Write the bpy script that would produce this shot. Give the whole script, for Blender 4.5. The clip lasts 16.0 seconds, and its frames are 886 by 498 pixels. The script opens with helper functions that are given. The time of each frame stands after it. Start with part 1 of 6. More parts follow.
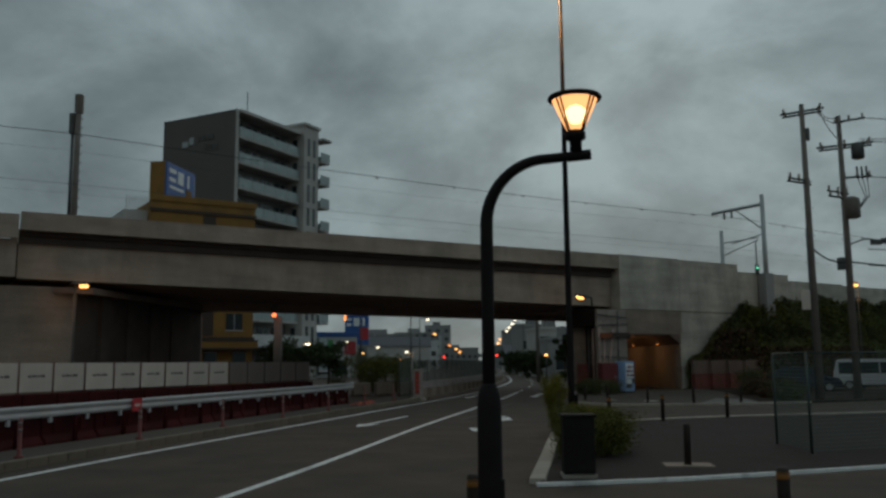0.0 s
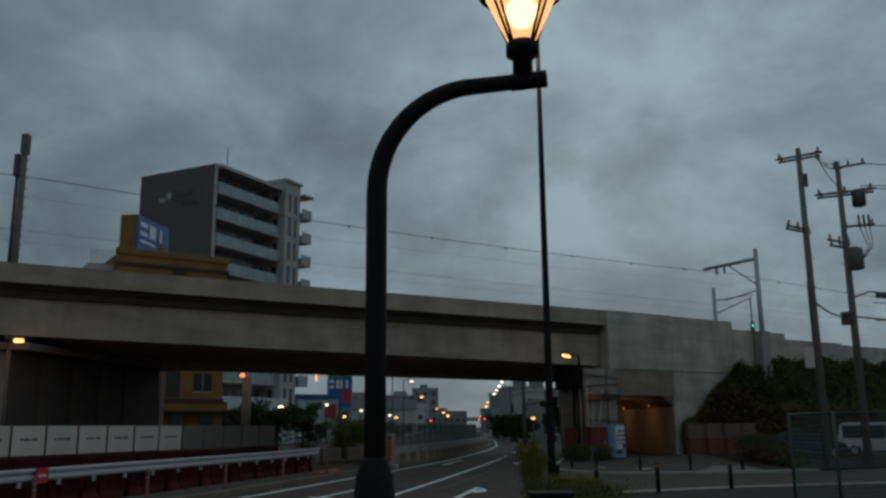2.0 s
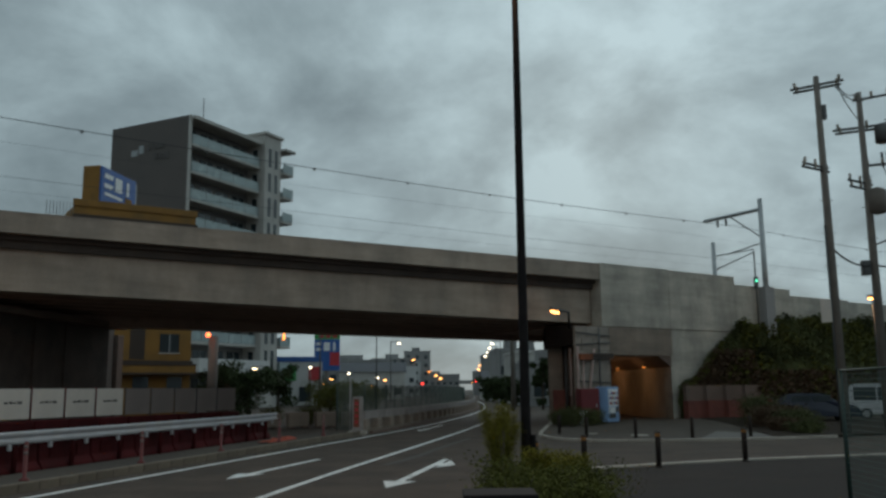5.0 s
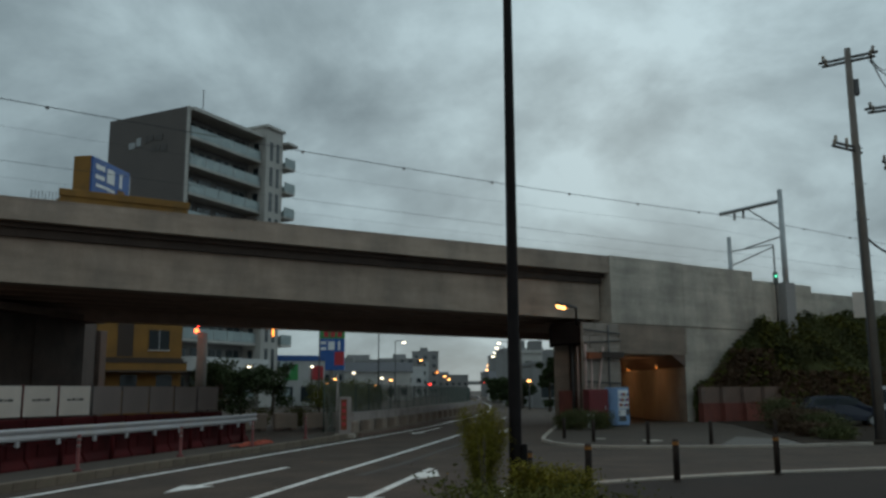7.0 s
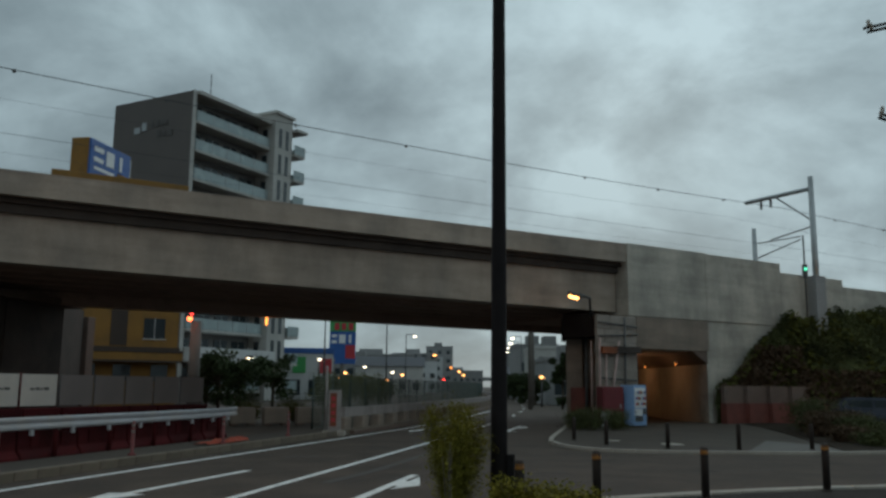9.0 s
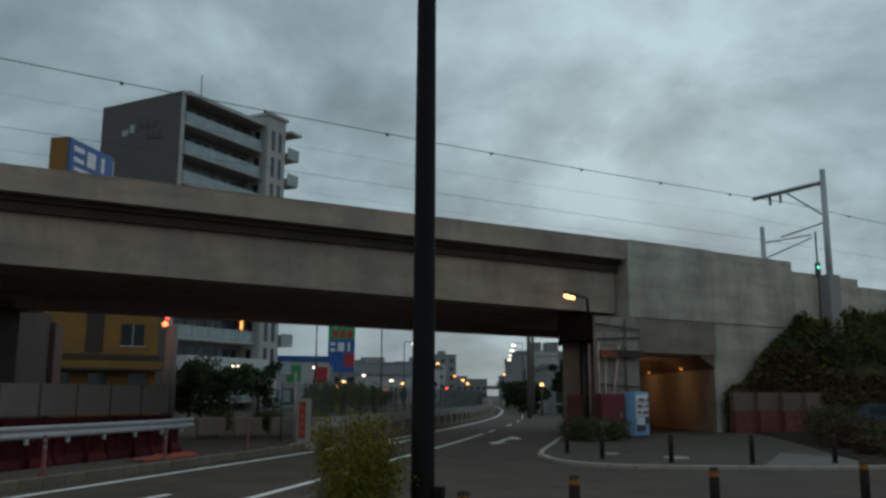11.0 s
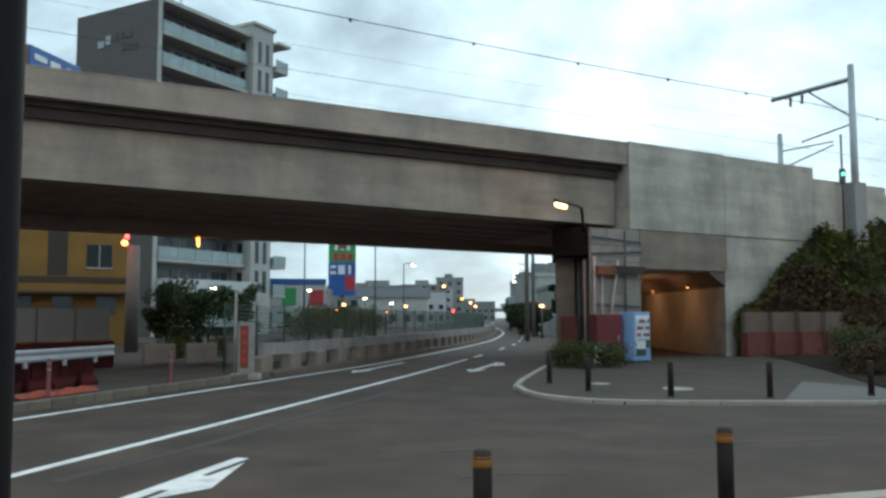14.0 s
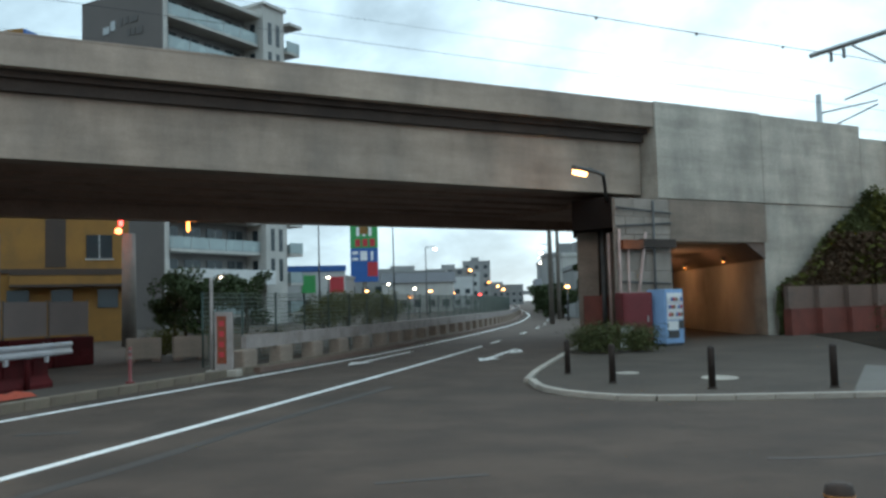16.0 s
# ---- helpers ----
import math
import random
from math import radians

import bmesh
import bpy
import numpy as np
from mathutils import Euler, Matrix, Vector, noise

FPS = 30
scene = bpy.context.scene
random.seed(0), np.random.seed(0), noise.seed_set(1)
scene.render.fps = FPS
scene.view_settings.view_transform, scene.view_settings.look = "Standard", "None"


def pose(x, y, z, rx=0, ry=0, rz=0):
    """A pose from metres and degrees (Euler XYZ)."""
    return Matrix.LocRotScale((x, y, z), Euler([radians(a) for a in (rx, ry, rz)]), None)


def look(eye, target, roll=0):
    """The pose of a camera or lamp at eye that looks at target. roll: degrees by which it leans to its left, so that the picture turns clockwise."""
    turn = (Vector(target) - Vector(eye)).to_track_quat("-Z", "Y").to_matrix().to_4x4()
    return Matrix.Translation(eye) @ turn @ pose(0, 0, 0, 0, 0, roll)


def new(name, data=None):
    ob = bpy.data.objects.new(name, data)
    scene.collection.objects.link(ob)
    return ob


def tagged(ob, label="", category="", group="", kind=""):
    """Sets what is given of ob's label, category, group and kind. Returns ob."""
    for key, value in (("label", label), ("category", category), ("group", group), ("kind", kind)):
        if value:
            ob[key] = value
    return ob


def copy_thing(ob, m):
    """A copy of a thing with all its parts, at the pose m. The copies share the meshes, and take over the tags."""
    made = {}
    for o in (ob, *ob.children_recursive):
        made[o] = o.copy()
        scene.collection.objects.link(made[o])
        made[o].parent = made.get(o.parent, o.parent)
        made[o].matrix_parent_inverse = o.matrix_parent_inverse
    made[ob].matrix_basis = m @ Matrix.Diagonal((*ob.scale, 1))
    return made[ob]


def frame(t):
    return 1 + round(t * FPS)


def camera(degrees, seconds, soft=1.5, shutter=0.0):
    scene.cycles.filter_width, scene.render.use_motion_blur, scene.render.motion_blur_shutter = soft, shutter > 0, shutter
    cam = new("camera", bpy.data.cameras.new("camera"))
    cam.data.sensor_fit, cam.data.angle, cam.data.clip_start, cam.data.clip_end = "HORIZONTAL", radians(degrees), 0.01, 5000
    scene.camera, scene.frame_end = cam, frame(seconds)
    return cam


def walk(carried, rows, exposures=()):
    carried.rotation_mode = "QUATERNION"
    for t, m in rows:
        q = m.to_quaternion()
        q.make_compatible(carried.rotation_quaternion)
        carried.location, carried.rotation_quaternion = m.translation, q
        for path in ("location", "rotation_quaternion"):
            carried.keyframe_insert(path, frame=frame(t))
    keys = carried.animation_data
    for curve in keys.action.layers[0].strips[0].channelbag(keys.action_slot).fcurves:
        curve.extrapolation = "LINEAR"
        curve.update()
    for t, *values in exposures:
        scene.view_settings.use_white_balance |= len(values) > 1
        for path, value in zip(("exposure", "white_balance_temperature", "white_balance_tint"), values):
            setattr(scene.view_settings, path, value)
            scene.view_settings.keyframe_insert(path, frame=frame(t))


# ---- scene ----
cam = camera(55.0, 16.0, soft=2.8)
PATH = [
    (0, (1.102, -4.292, 1.891), (0.887, -2.322, 2.156), -0.5),
    (0.5, (1.185, -3.531, 1.885), (0.955, -1.573, 2.22), -0.3),
    (1, (1.294, -2.761, 1.875), (1.047, -0.811, 2.246), -0.1),
    (1.5, (1.378, -1.974, 1.865), (1.204, -0.02, 2.257), -1.2),
    (2, (1.458, -1.196, 1.856), (1.271, 0.753, 2.265), -0.5),
    (2.5, (1.511, -0.427, 1.843), (1.33, 1.519, 2.268), 0.5),
    (3, (1.59, 0.317, 1.843), (1.421, 2.271, 2.233), -0.7),
    (3.5, (1.67, 1.045, 1.841), (1.497, 3.004, 2.206), -1.8),
    (4, (1.759, 1.768, 1.838), (1.579, 3.729, 2.184), 0.2),
    (6.5, (2.13, 5.39, 1.79), (1.961, 7.357, 2.108), -2.1),
    (7, (2.214, 6.131, 1.783), (2.014, 8.093, 2.111), -0.3),
    (7.5, (2.27, 6.87, 1.78), (2.062, 8.832, 2.111), -1.5),
    (8, (2.335, 7.618, 1.775), (2.106, 9.578, 2.1), 1.2),
    (10.5, (2.84, 11.279, 1.71), (2.578, 13.237, 2.02), -0.6),
    (11, (2.978, 12.0, 1.71), (2.726, 13.955, 2.048), 0.3),
    (11.5, (3.106, 12.741, 1.715), (2.856, 14.713, 1.934), 0.2),
    (12, (3.216, 13.461, 1.713), (2.948, 15.432, 1.922), 1.2),
    (12.5, (3.343, 14.178, 1.707), (3.081, 16.151, 1.907), 0.2),
    (13, (3.478, 14.89, 1.701), (3.207, 16.862, 1.897), -0.9),
    (13.5, (3.621, 15.604, 1.687), (3.349, 17.576, 1.876), 0.4),
    (14, (3.716, 16.317, 1.684), (3.438, 18.291, 1.845), -0.1),
    (14.5, (3.795, 17.03, 1.665), (3.511, 19.002, 1.841), 0.7),
    (15, (3.858, 17.78, 1.66), (3.531, 19.745, 1.835), 0.2),
    (15.5, (3.93, 18.55, 1.66), (3.568, 20.511, 1.814), 0.9),
    (16, (3.947, 19.33, 1.645), (3.604, 21.296, 1.771), -1.6),
]
EXPOSURE = [(0, -0.08, 6850, 10), (1, 0.0, 6650, 10), (1.5, 0.1, 6450, 10), (2, -0.2, 6250, 10), (2.5, 0.0, 6350, 10), (3, 0.12, 6450, 10), (3.5, 0.32, 6700, 10), (4.2, 0.45, 6690, 10), (7, 0.55, 6660, 10), (8.2, 0.6, 6650, 10), (10.5, 0.43, 6500, 10), (11.1, 0.52, 6500, 10), (11.5, 1.12, 6600, 10), (12, 1.27, 6650, 10), (12.5, 1.28, 6480, 10), (13, 1.28, 6300, 10), (13.5, 1.4, 6450, 10), (14, 1.74, 6350, 10), (14.5, 1.65, 6320, 10), (15, 1.58, 6300, 10), (15.5, 1.56, 6280, 10), (16, 1.9, 6250, 10)]
walk(cam, [(t, look(eye, target, roll)) for t, eye, target, roll in PATH], EXPOSURE)

# ---------- world and sun ----------
world = bpy.data.worlds.new("dusk_sky")
scene.world = world
world.use_nodes = True
wn, wl = world.node_tree.nodes, world.node_tree.links
wn.clear()
SUN_AZ, SUN_EL = radians(6), radians(19)
SUN_DIR = Vector((math.sin(SUN_AZ) * math.cos(SUN_EL), math.cos(SUN_AZ) * math.cos(SUN_EL), math.sin(SUN_EL)))


def wmath(op, a, b=None):
    n = wn.new("ShaderNodeMath")
    n.operation = op
    for k, v in ((0, a), (1, b)):
        if v is None:
            continue
        if isinstance(v, (int, float)):
            n.inputs[k].default_value = v
        else:
            wl.new(v, n.inputs[k])
    return n.outputs[0]


coord = wn.new("ShaderNodeTexCoord")
sep = wn.new("ShaderNodeSeparateXYZ")
wl.new(coord.outputs["Generated"], sep.inputs[0])
up = wmath("ADD", wmath("MAXIMUM", sep.outputs[2], 0.0), 0.5)
comb = wn.new("ShaderNodeCombineXYZ")
wl.new(wmath("DIVIDE", sep.outputs[0], up), comb.inputs[0])
wl.new(wmath("DIVIDE", sep.outputs[1], up), comb.inputs[1])
comb.inputs[2].default_value = 4.7
clouds = wn.new("ShaderNodeTexNoise")
clouds.inputs["Scale"].default_value = 3.1
clouds.inputs["Detail"].default_value = 7.0
clouds.inputs["Roughness"].default_value = 0.57
clouds.inputs["Distortion"].default_value = 0.2
wl.new(comb.outputs[0], clouds.inputs["Vector"])
ramp = wn.new("ShaderNodeValToRGB")
ramp.color_ramp.elements[0].position, ramp.color_ramp.elements[0].color = 0.33, (0.146, 0.199, 0.225, 1)
ramp.color_ramp.elements[1].position, ramp.color_ramp.elements[1].color = 0.66, (0.345, 0.455, 0.500, 1)
mid = ramp.color_ramp.elements.new(0.5)
mid.color = (0.230, 0.306, 0.340, 1)
wl.new(clouds.outputs["Fac"], ramp.inputs["Fac"])
# thin cloud in front of the low sun
dot = wn.new("ShaderNodeVectorMath")
dot.operation = "DOT_PRODUCT"
dot.inputs[1].default_value = SUN_DIR
wl.new(coord.outputs["Generated"], dot.inputs[0])
near_sun = wmath("POWER", wmath("MAXIMUM", dot.outputs["Value"], 0.0), 24.0)
# overcast sky: brighter overhead, a little duller along the horizon
overhead = wmath("MULTIPLY", wmath("POWER", wmath("MAXIMUM", sep.outputs[2], 0.0), 1.5), 0.6)
low_sky = wmath("MULTIPLY", wmath("POWER", wmath("SUBTRACT", 1.0, wmath("MAXIMUM", sep.outputs[2], 0.0)), 9.0), -0.05)
bright = wmath("ADD", wmath("ADD", wmath("MULTIPLY", near_sun, 0.12), 0.725), wmath("ADD", overhead, wmath("ADD", low_sky, wmath("MULTIPLY", sep.outputs[0], 0.16))))
glowmix = wn.new("ShaderNodeVectorMath")
glowmix.operation = "SCALE"
wl.new(ramp.outputs["Color"], glowmix.inputs[0])
wl.new(bright, glowmix.inputs["Scale"])
sky = wn.new("ShaderNodeTexSky")
sky.sky_type = "NISHITA"
sky.sun_disc = False
sky.sun_elevation, sky.sun_rotation = SUN_EL, SUN_AZ
skydim = wn.new("ShaderNodeVectorMath")
skydim.operation = "SCALE"
skydim.inputs["Scale"].default_value = 0.0015
wl.new(sky.outputs["Color"], skydim.inputs[0])
total = wn.new("ShaderNodeVectorMath")
total.operation = "ADD"
wl.new(glowmix.outputs[0], total.inputs[0])
wl.new(skydim.outputs[0], total.inputs[1])
bg = wn.new("ShaderNodeBackground")
bg.inputs["Strength"].default_value = 0.95
wl.new(total.outputs[0], bg.inputs["Color"])
wout = wn.new("ShaderNodeOutputWorld")
wl.new(bg.outputs[0], wout.inputs["Surface"])

sun = new("sun", bpy.data.lights.new("sun", "SUN"))
sun.data.energy, sun.data.angle, sun.data.color = 0.12, radians(35), (1.0, 0.93, 0.85)
sun.matrix_world = look(SUN_DIR * 100, (0, 0, 0))


# ---------- materials ----------
def mat(name, base, rough=0.8, vary=0.18, scale=1.5, grain=40.0, bump=0.15, metal=0.0, stain=None, stain_scale=0.6, stretch=(1, 1, 1), streaks=0.0, rand=0.0, spec=0.5):
    m = bpy.data.materials.new(name)
    m.use_nodes = True
    nt, ln = m.node_tree.nodes, m.node_tree.links
    p = nt["Principled BSDF"]
    p.inputs["Metallic"].default_value = metal
    p.inputs["Specular IOR Level"].default_value = spec
    tc = nt.new("ShaderNodeTexCoord")
    mp = nt.new("ShaderNodeMapping")
    mp.inputs["Scale"].default_value = stretch
    ln.new(tc.outputs["Object"], mp.inputs["Vector"])
    big = nt.new("ShaderNodeTexNoise")
    big.inputs["Scale"].default_value, big.inputs["Detail"].default_value = scale, 6
    fine = nt.new("ShaderNodeTexNoise")
    fine.inputs["Scale"].default_value, fine.inputs["Detail"].default_value = grain, 4
    ln.new(mp.outputs[0], big.inputs["Vector"])
    ln.new(tc.outputs["Object"], fine.inputs["Vector"])
    add = nt.new("ShaderNodeMath")
    add.operation = "MULTIPLY_ADD"
    add.inputs[1].default_value = 0.45
    ln.new(fine.outputs["Fac"], add.inputs[0])
    ln.new(big.outputs["Fac"], add.inputs[2])
    r = nt.new("ShaderNodeValToRGB")
    lo = [c * (1 - vary * 1.6) for c in base]
    hi = [min(1, c * (1 + vary * 1.6)) for c in base]
    r.color_ramp.elements[0].position, r.color_ramp.elements[0].color = 0.45, (*lo, 1)
    r.color_ramp.elements[1].position, r.color_ramp.elements[1].color = 1.0, (*hi, 1)
    ln.new(add.outputs[0], r.inputs["Fac"])
    col = r.outputs["Color"]
    if stain:
        st = nt.new("ShaderNodeTexNoise")
        st.inputs["Scale"].default_value, st.inputs["Detail"].default_value, st.inputs["Roughness"].default_value = stain_scale, 8, 0.65
        sm = nt.new("ShaderNodeMapping")
        sm.inputs["Scale"].default_value = (1, 1, 0.38 if streaks else 1)
        ln.new(tc.outputs["Object"], sm.inputs["Vector"])
        ln.new(sm.outputs[0], st.inputs["Vector"])
        sr = nt.new("ShaderNodeValToRGB")
        sr.color_ramp.elements[0].position, sr.color_ramp.elements[1].position = (0.44, 0.86) if streaks else (0.5, 0.72)
        ln.new(st.outputs["Fac"], sr.inputs["Fac"])
        mx = nt.new("ShaderNodeMix")
        mx.data_type = "RGBA"
        mx.inputs["B"].default_value = (*stain, 1)
        ln.new(sr.outputs["Color"], mx.inputs["Factor"])
        ln.new(col, mx.inputs["A"])
        col = mx.outputs["Result"]
    if streaks:
        # thin run-off streaks, formwork courses and blotches
        for sx, sz, p0, p1, dark in ((1.3, 0.2, 0.5, 0.85, 0.84), (0.3, 1.9, 0.4, 0.66, 0.80), (0.7, 0.7, 0.45, 0.75, 0.82)):
            dm = nt.new("ShaderNodeMapping")
            dm.inputs["Scale"].default_value = (sx, sx, sz)
            ln.new(tc.outputs["Object"], dm.inputs["Vector"])
            dn = nt.new("ShaderNodeTexNoise")
            dn.inputs["Scale"].default_value, dn.inputs["Detail"].default_value, dn.inputs["Roughness"].default_value = 1.0, 6, 0.6
            ln.new(dm.outputs[0], dn.inputs["Vector"])
            dr = nt.new("ShaderNodeMapRange")
            dr.inputs["From Min"].default_value, dr.inputs["From Max"].default_value = p0, p1
            dr.inputs["To Min"].default_value, dr.inputs["To Max"].default_value = 1.05, dark
            ln.new(dn.outputs["Fac"], dr.inputs["Value"])
            ds = nt.new("ShaderNodeVectorMath")
            ds.operation = "SCALE"
            ln.new(col, ds.inputs[0])
            ln.new(dr.outputs[0], ds.inputs["Scale"])
            col = ds.outputs[0]
    if rand:
        oi = nt.new("ShaderNodeObjectInfo")
        mr = nt.new("ShaderNodeMapRange")
        mr.inputs["To Min"].default_value, mr.inputs["To Max"].default_value = 1 - rand, 1 + rand
        ln.new(oi.outputs["Random"], mr.inputs["Value"])
        sc = nt.new("ShaderNodeVectorMath")
        sc.operation = "SCALE"
        ln.new(col, sc.inputs[0])
        ln.new(mr.outputs[0], sc.inputs["Scale"])
        col = sc.outputs[0]
    ln.new(col, p.inputs["Base Color"])
    rr = nt.new("ShaderNodeMapRange")
    rr.inputs["To Min"].default_value, rr.inputs["To Max"].default_value = max(0.02, rough - 0.12), min(1, rough + 0.12)
    ln.new(big.outputs["Fac"], rr.inputs["Value"])
    ln.new(rr.outputs[0], p.inputs["Roughness"])
    if bump:
        b = nt.new("ShaderNodeBump")
        b.inputs["Strength"].default_value, b.inputs["Distance"].default_value = bump, 0.02
        ln.new(add.outputs[0], b.inputs["Height"])
        ln.new(b.outputs[0], p.inputs["Normal"])
    return m


def glow(name, colour, strength):
    m = bpy.data.materials.new(name)
    m.use_nodes = True
    p = m.node_tree.nodes["Principled BSDF"]
    p.inputs["Base Color"].default_value = (*[min(0.8, c) for c in colour], 1)
    p.inputs["Emission Color"].default_value = (*colour, 1)
    p.inputs["Emission Strength"].default_value = strength
    return m


ASPHALT = mat("asphalt", (0.0665, 0.049, 0.038), 0.88, 0.28, 0.7, 90, 0.45, stain=(0.041, 0.031, 0.025), stain_scale=0.6, spec=0.25)
PAVE = mat("pavement_asphalt", (0.068, 0.054, 0.043), 0.88, 0.2, 0.6, 110, 0.35, stain=(0.046, 0.037, 0.030), stain_scale=0.5, spec=0.25)
# near footways darkened to carry the lower early exposure in their colour
PAVED = mat("darkened_asphalt", (0.030, 0.024, 0.021), 0.88, 0.22, 0.6, 110, 0.35, stain=(0.020, 0.017, 0.015), stain_scale=0.5, spec=0.15)
EARTH = mat("earth", (0.046, 0.033, 0.023), 0.95, 0.3, 0.2, 12, 0.4)
CONC = mat("girder_concrete", (0.358, 0.286, 0.229), 0.85, 0.13, 0.45, 18, 0.2, stain=(0.20, 0.172, 0.148), stain_scale=0.55, streaks=1, stretch=(1, 1, 0.5))
WALLC = mat("abutment_concrete", (0.435, 0.395, 0.335), 0.88, 0.16, 0.5, 14, 0.25, stain=(0.22, 0.21, 0.185), stain_scale=0.7, streaks=1)
# very dark concrete; holds the viaduct's shade on flank, slab edge and web
VDARKC = mat("very_dark_concrete", (0.058, 0.044, 0.037), 0.92, 0.25, 0.8, 14, 0.2, stain=(0.035, 0.028, 0.024), stain_scale=0.7)
# soffit colour raised to make up for little bounced light
UNDER = mat("lifted_soffit_concrete", (0.36, 0.25, 0.20), 0.9, 0.2, 0.5, 14, 0.2, stain=(0.20, 0.145, 0.12), stain_scale=0.5)
BLACKC = mat("near_black_concrete", (0.022, 0.016, 0.014), 0.95, 0.25, 0.8, 14, 0.2, spec=0.1)
DARKC = mat("dark_brown_concrete", (0.16, 0.108, 0.086), 0.9, 0.22, 0.5, 14, 0.2, stain=(0.09, 0.075, 0.065), stain_scale=0.5)
KERB = mat("kerb_concrete", (0.33, 0.295, 0.25), 0.85, 0.15, 3, 50, 0.3, stain=(0.2, 0.17, 0.14), stain_scale=1.2, rand=0.12)
KERBD = mat("mossy_kerb", (0.15, 0.120, 0.09), 0.9, 0.2, 3, 50, 0.3, stain=(0.09, 0.085, 0.06), stain_scale=1.2, rand=0.15)
PAINT = mat("road_paint", (0.72, 0.72, 0.70), 0.7, 0.08, 3, 60, 0.2, stain=(0.3, 0.3, 0.29), stain_scale=2.4)
POLE_BROWN = mat("brown_painted_steel", (0.016, 0.012, 0.012), 0.65, 0.2, 4, 60, 0.05, spec=0.12)
POLE_GREY = mat("weathered_pole_concrete", (0.15, 0.132, 0.115), 0.85, 0.15, 2, 40, 0.15, stain=(0.17, 0.14, 0.11), stain_scale=1.5)
STEEL = mat("galvanised_steel", (0.36, 0.37, 0.37), 0.45, 0.12, 3, 50, 0.05, metal=0.7)
DSTEEL = mat("dark_steel", (0.09, 0.09, 0.09), 0.55, 0.2, 3, 40, 0.05, metal=0.4)
RAILW = mat("white_rail_paint", (0.38, 0.38, 0.395), 0.5, 0.1, 2, 40, 0.05, metal=0.2, stain=(0.4, 0.37, 0.34), stain_scale=1.5)
REDP = mat("dark_red_plastic", (0.058, 0.0075, 0.0085), 0.75, 0.25, 2, 30, 0.08, rand=0.2, spec=0.15)
REDPOST = mat("red_delineator", (0.12, 0.013, 0.012), 0.5, 0.15, 3, 40, 0.05)
PANELW = mat("white_hoarding", (0.56, 0.49, 0.43), 0.7, 0.08, 1.2, 30, 0.05, stain=(0.5, 0.46, 0.42), stain_scale=1.0, rand=0.06)
# grey panel colour warmed in place of sodium light on it
PANELD = mat("warm_grey_hoarding", (0.17, 0.137, 0.125), 0.6, 0.1, 1.2, 30, 0.05, rand=0.1)
DULLRAIL = mat("dull_weathered_rail", (0.27, 0.235, 0.22), 0.6, 0.2, 2, 40, 0.1, stain=(0.13, 0.10, 0.085), stain_scale=1.2)
INK = mat("faded_ink", (0.09, 0.08, 0.075), 0.7, 0.1, 4, 40, 0)
BOLL = mat("bollard_brown", (0.034, 0.025, 0.021), 0.65, 0.2, 4, 50, 0.08, stain=(0.055, 0.042, 0.034), stain_scale=3, spec=0.2)
YELB = mat("yellow_reflective_band", (0.28, 0.105, 0.010), 0.5, 0.1, 6, 50, 0.03)
GREYW = mat("grey_tile_wall", (0.112, 0.094, 0.086), 0.7, 0.1, 0.3, 10, 0.1)
CREAM = mat("cream_render", (0.44, 0.42, 0.39), 0.8, 0.1, 0.6, 14, 0.1)
GLASSB = mat("balcony_glass_panel", (0.30, 0.36, 0.36), 0.25, 0.06, 0.6, 10, 0.0)
# wall behind the balconies, its colour toned down for their shade
SHADEW = mat("shaded_balcony_wall", (0.17, 0.16, 0.155), 0.8, 0.1, 0.5, 10, 0.05)
WINDOW = mat("window_glass", (0.035, 0.045, 0.05), 0.12, 0.1, 0.8, 6, 0.0)
OCHRE = mat("ochre_render", (0.25, 0.125, 0.028), 0.85, 0.14, 0.5, 16, 0.1, stain=(0.17, 0.095, 0.03), stain_scale=0.6)
OCHRED = mat("brown_trim_and_shade", (0.048, 0.031, 0.022), 0.7, 0.15, 1, 20, 0.05)
SIGNB = mat("blue_sign_board", (0.022, 0.10, 0.33), 0.45, 0.08, 0.8, 20, 0.0)
SIGNW = mat("white_sign_shapes", (0.75, 0.76, 0.76), 0.5, 0.05, 1, 20, 0.0)
SIGNG = mat("green_sign_board", (0.04, 0.30, 0.08), 0.5, 0.1, 1, 20, 0.0)
SIGNR = mat("red_sign_board", (0.45, 0.03, 0.04), 0.5, 0.1, 1, 20, 0.0)
SIGNO = mat("orange_sign_board", (0.19, 0.042, 0.013), 0.5, 0.1, 1, 20, 0.0)
GREYB = mat("far_grey_render", (0.24, 0.235, 0.23), 0.85, 0.12, 0.3, 6, 0.0, stain=(0.17, 0.165, 0.16), stain_scale=0.15, rand=0.2)
WHITEB = mat("far_white_render", (0.5, 0.5, 0.49), 0.85, 0.08, 0.3, 6, 0.0, rand=0.15)
ROOFD = mat("dark_roof", (0.07, 0.07, 0.078), 0.7, 0.15, 0.6, 8, 0.05)
LEAF = mat("hedge_leaves", (0.085, 0.086, 0.020), 0.8, 0.35, 6, 60, 0.1, spec=0.12)
LEAFY = mat("young_shrub_leaves", (0.165, 0.145, 0.022), 0.8, 0.3, 6, 60, 0.1, spec=0.12)
IVY = mat("ivy_leaves", (0.072, 0.080, 0.032), 0.8, 0.5, 0.7, 30, 0.1, spec=0.12)
DRY = mat("dry_weeds", (0.092, 0.060, 0.038), 0.8, 0.3, 3, 30, 0.1, spec=0.12)
TREEL = mat("tree_leaves", (0.045, 0.06, 0.025), 0.65, 0.35, 2, 30, 0.1, spec=0.12)
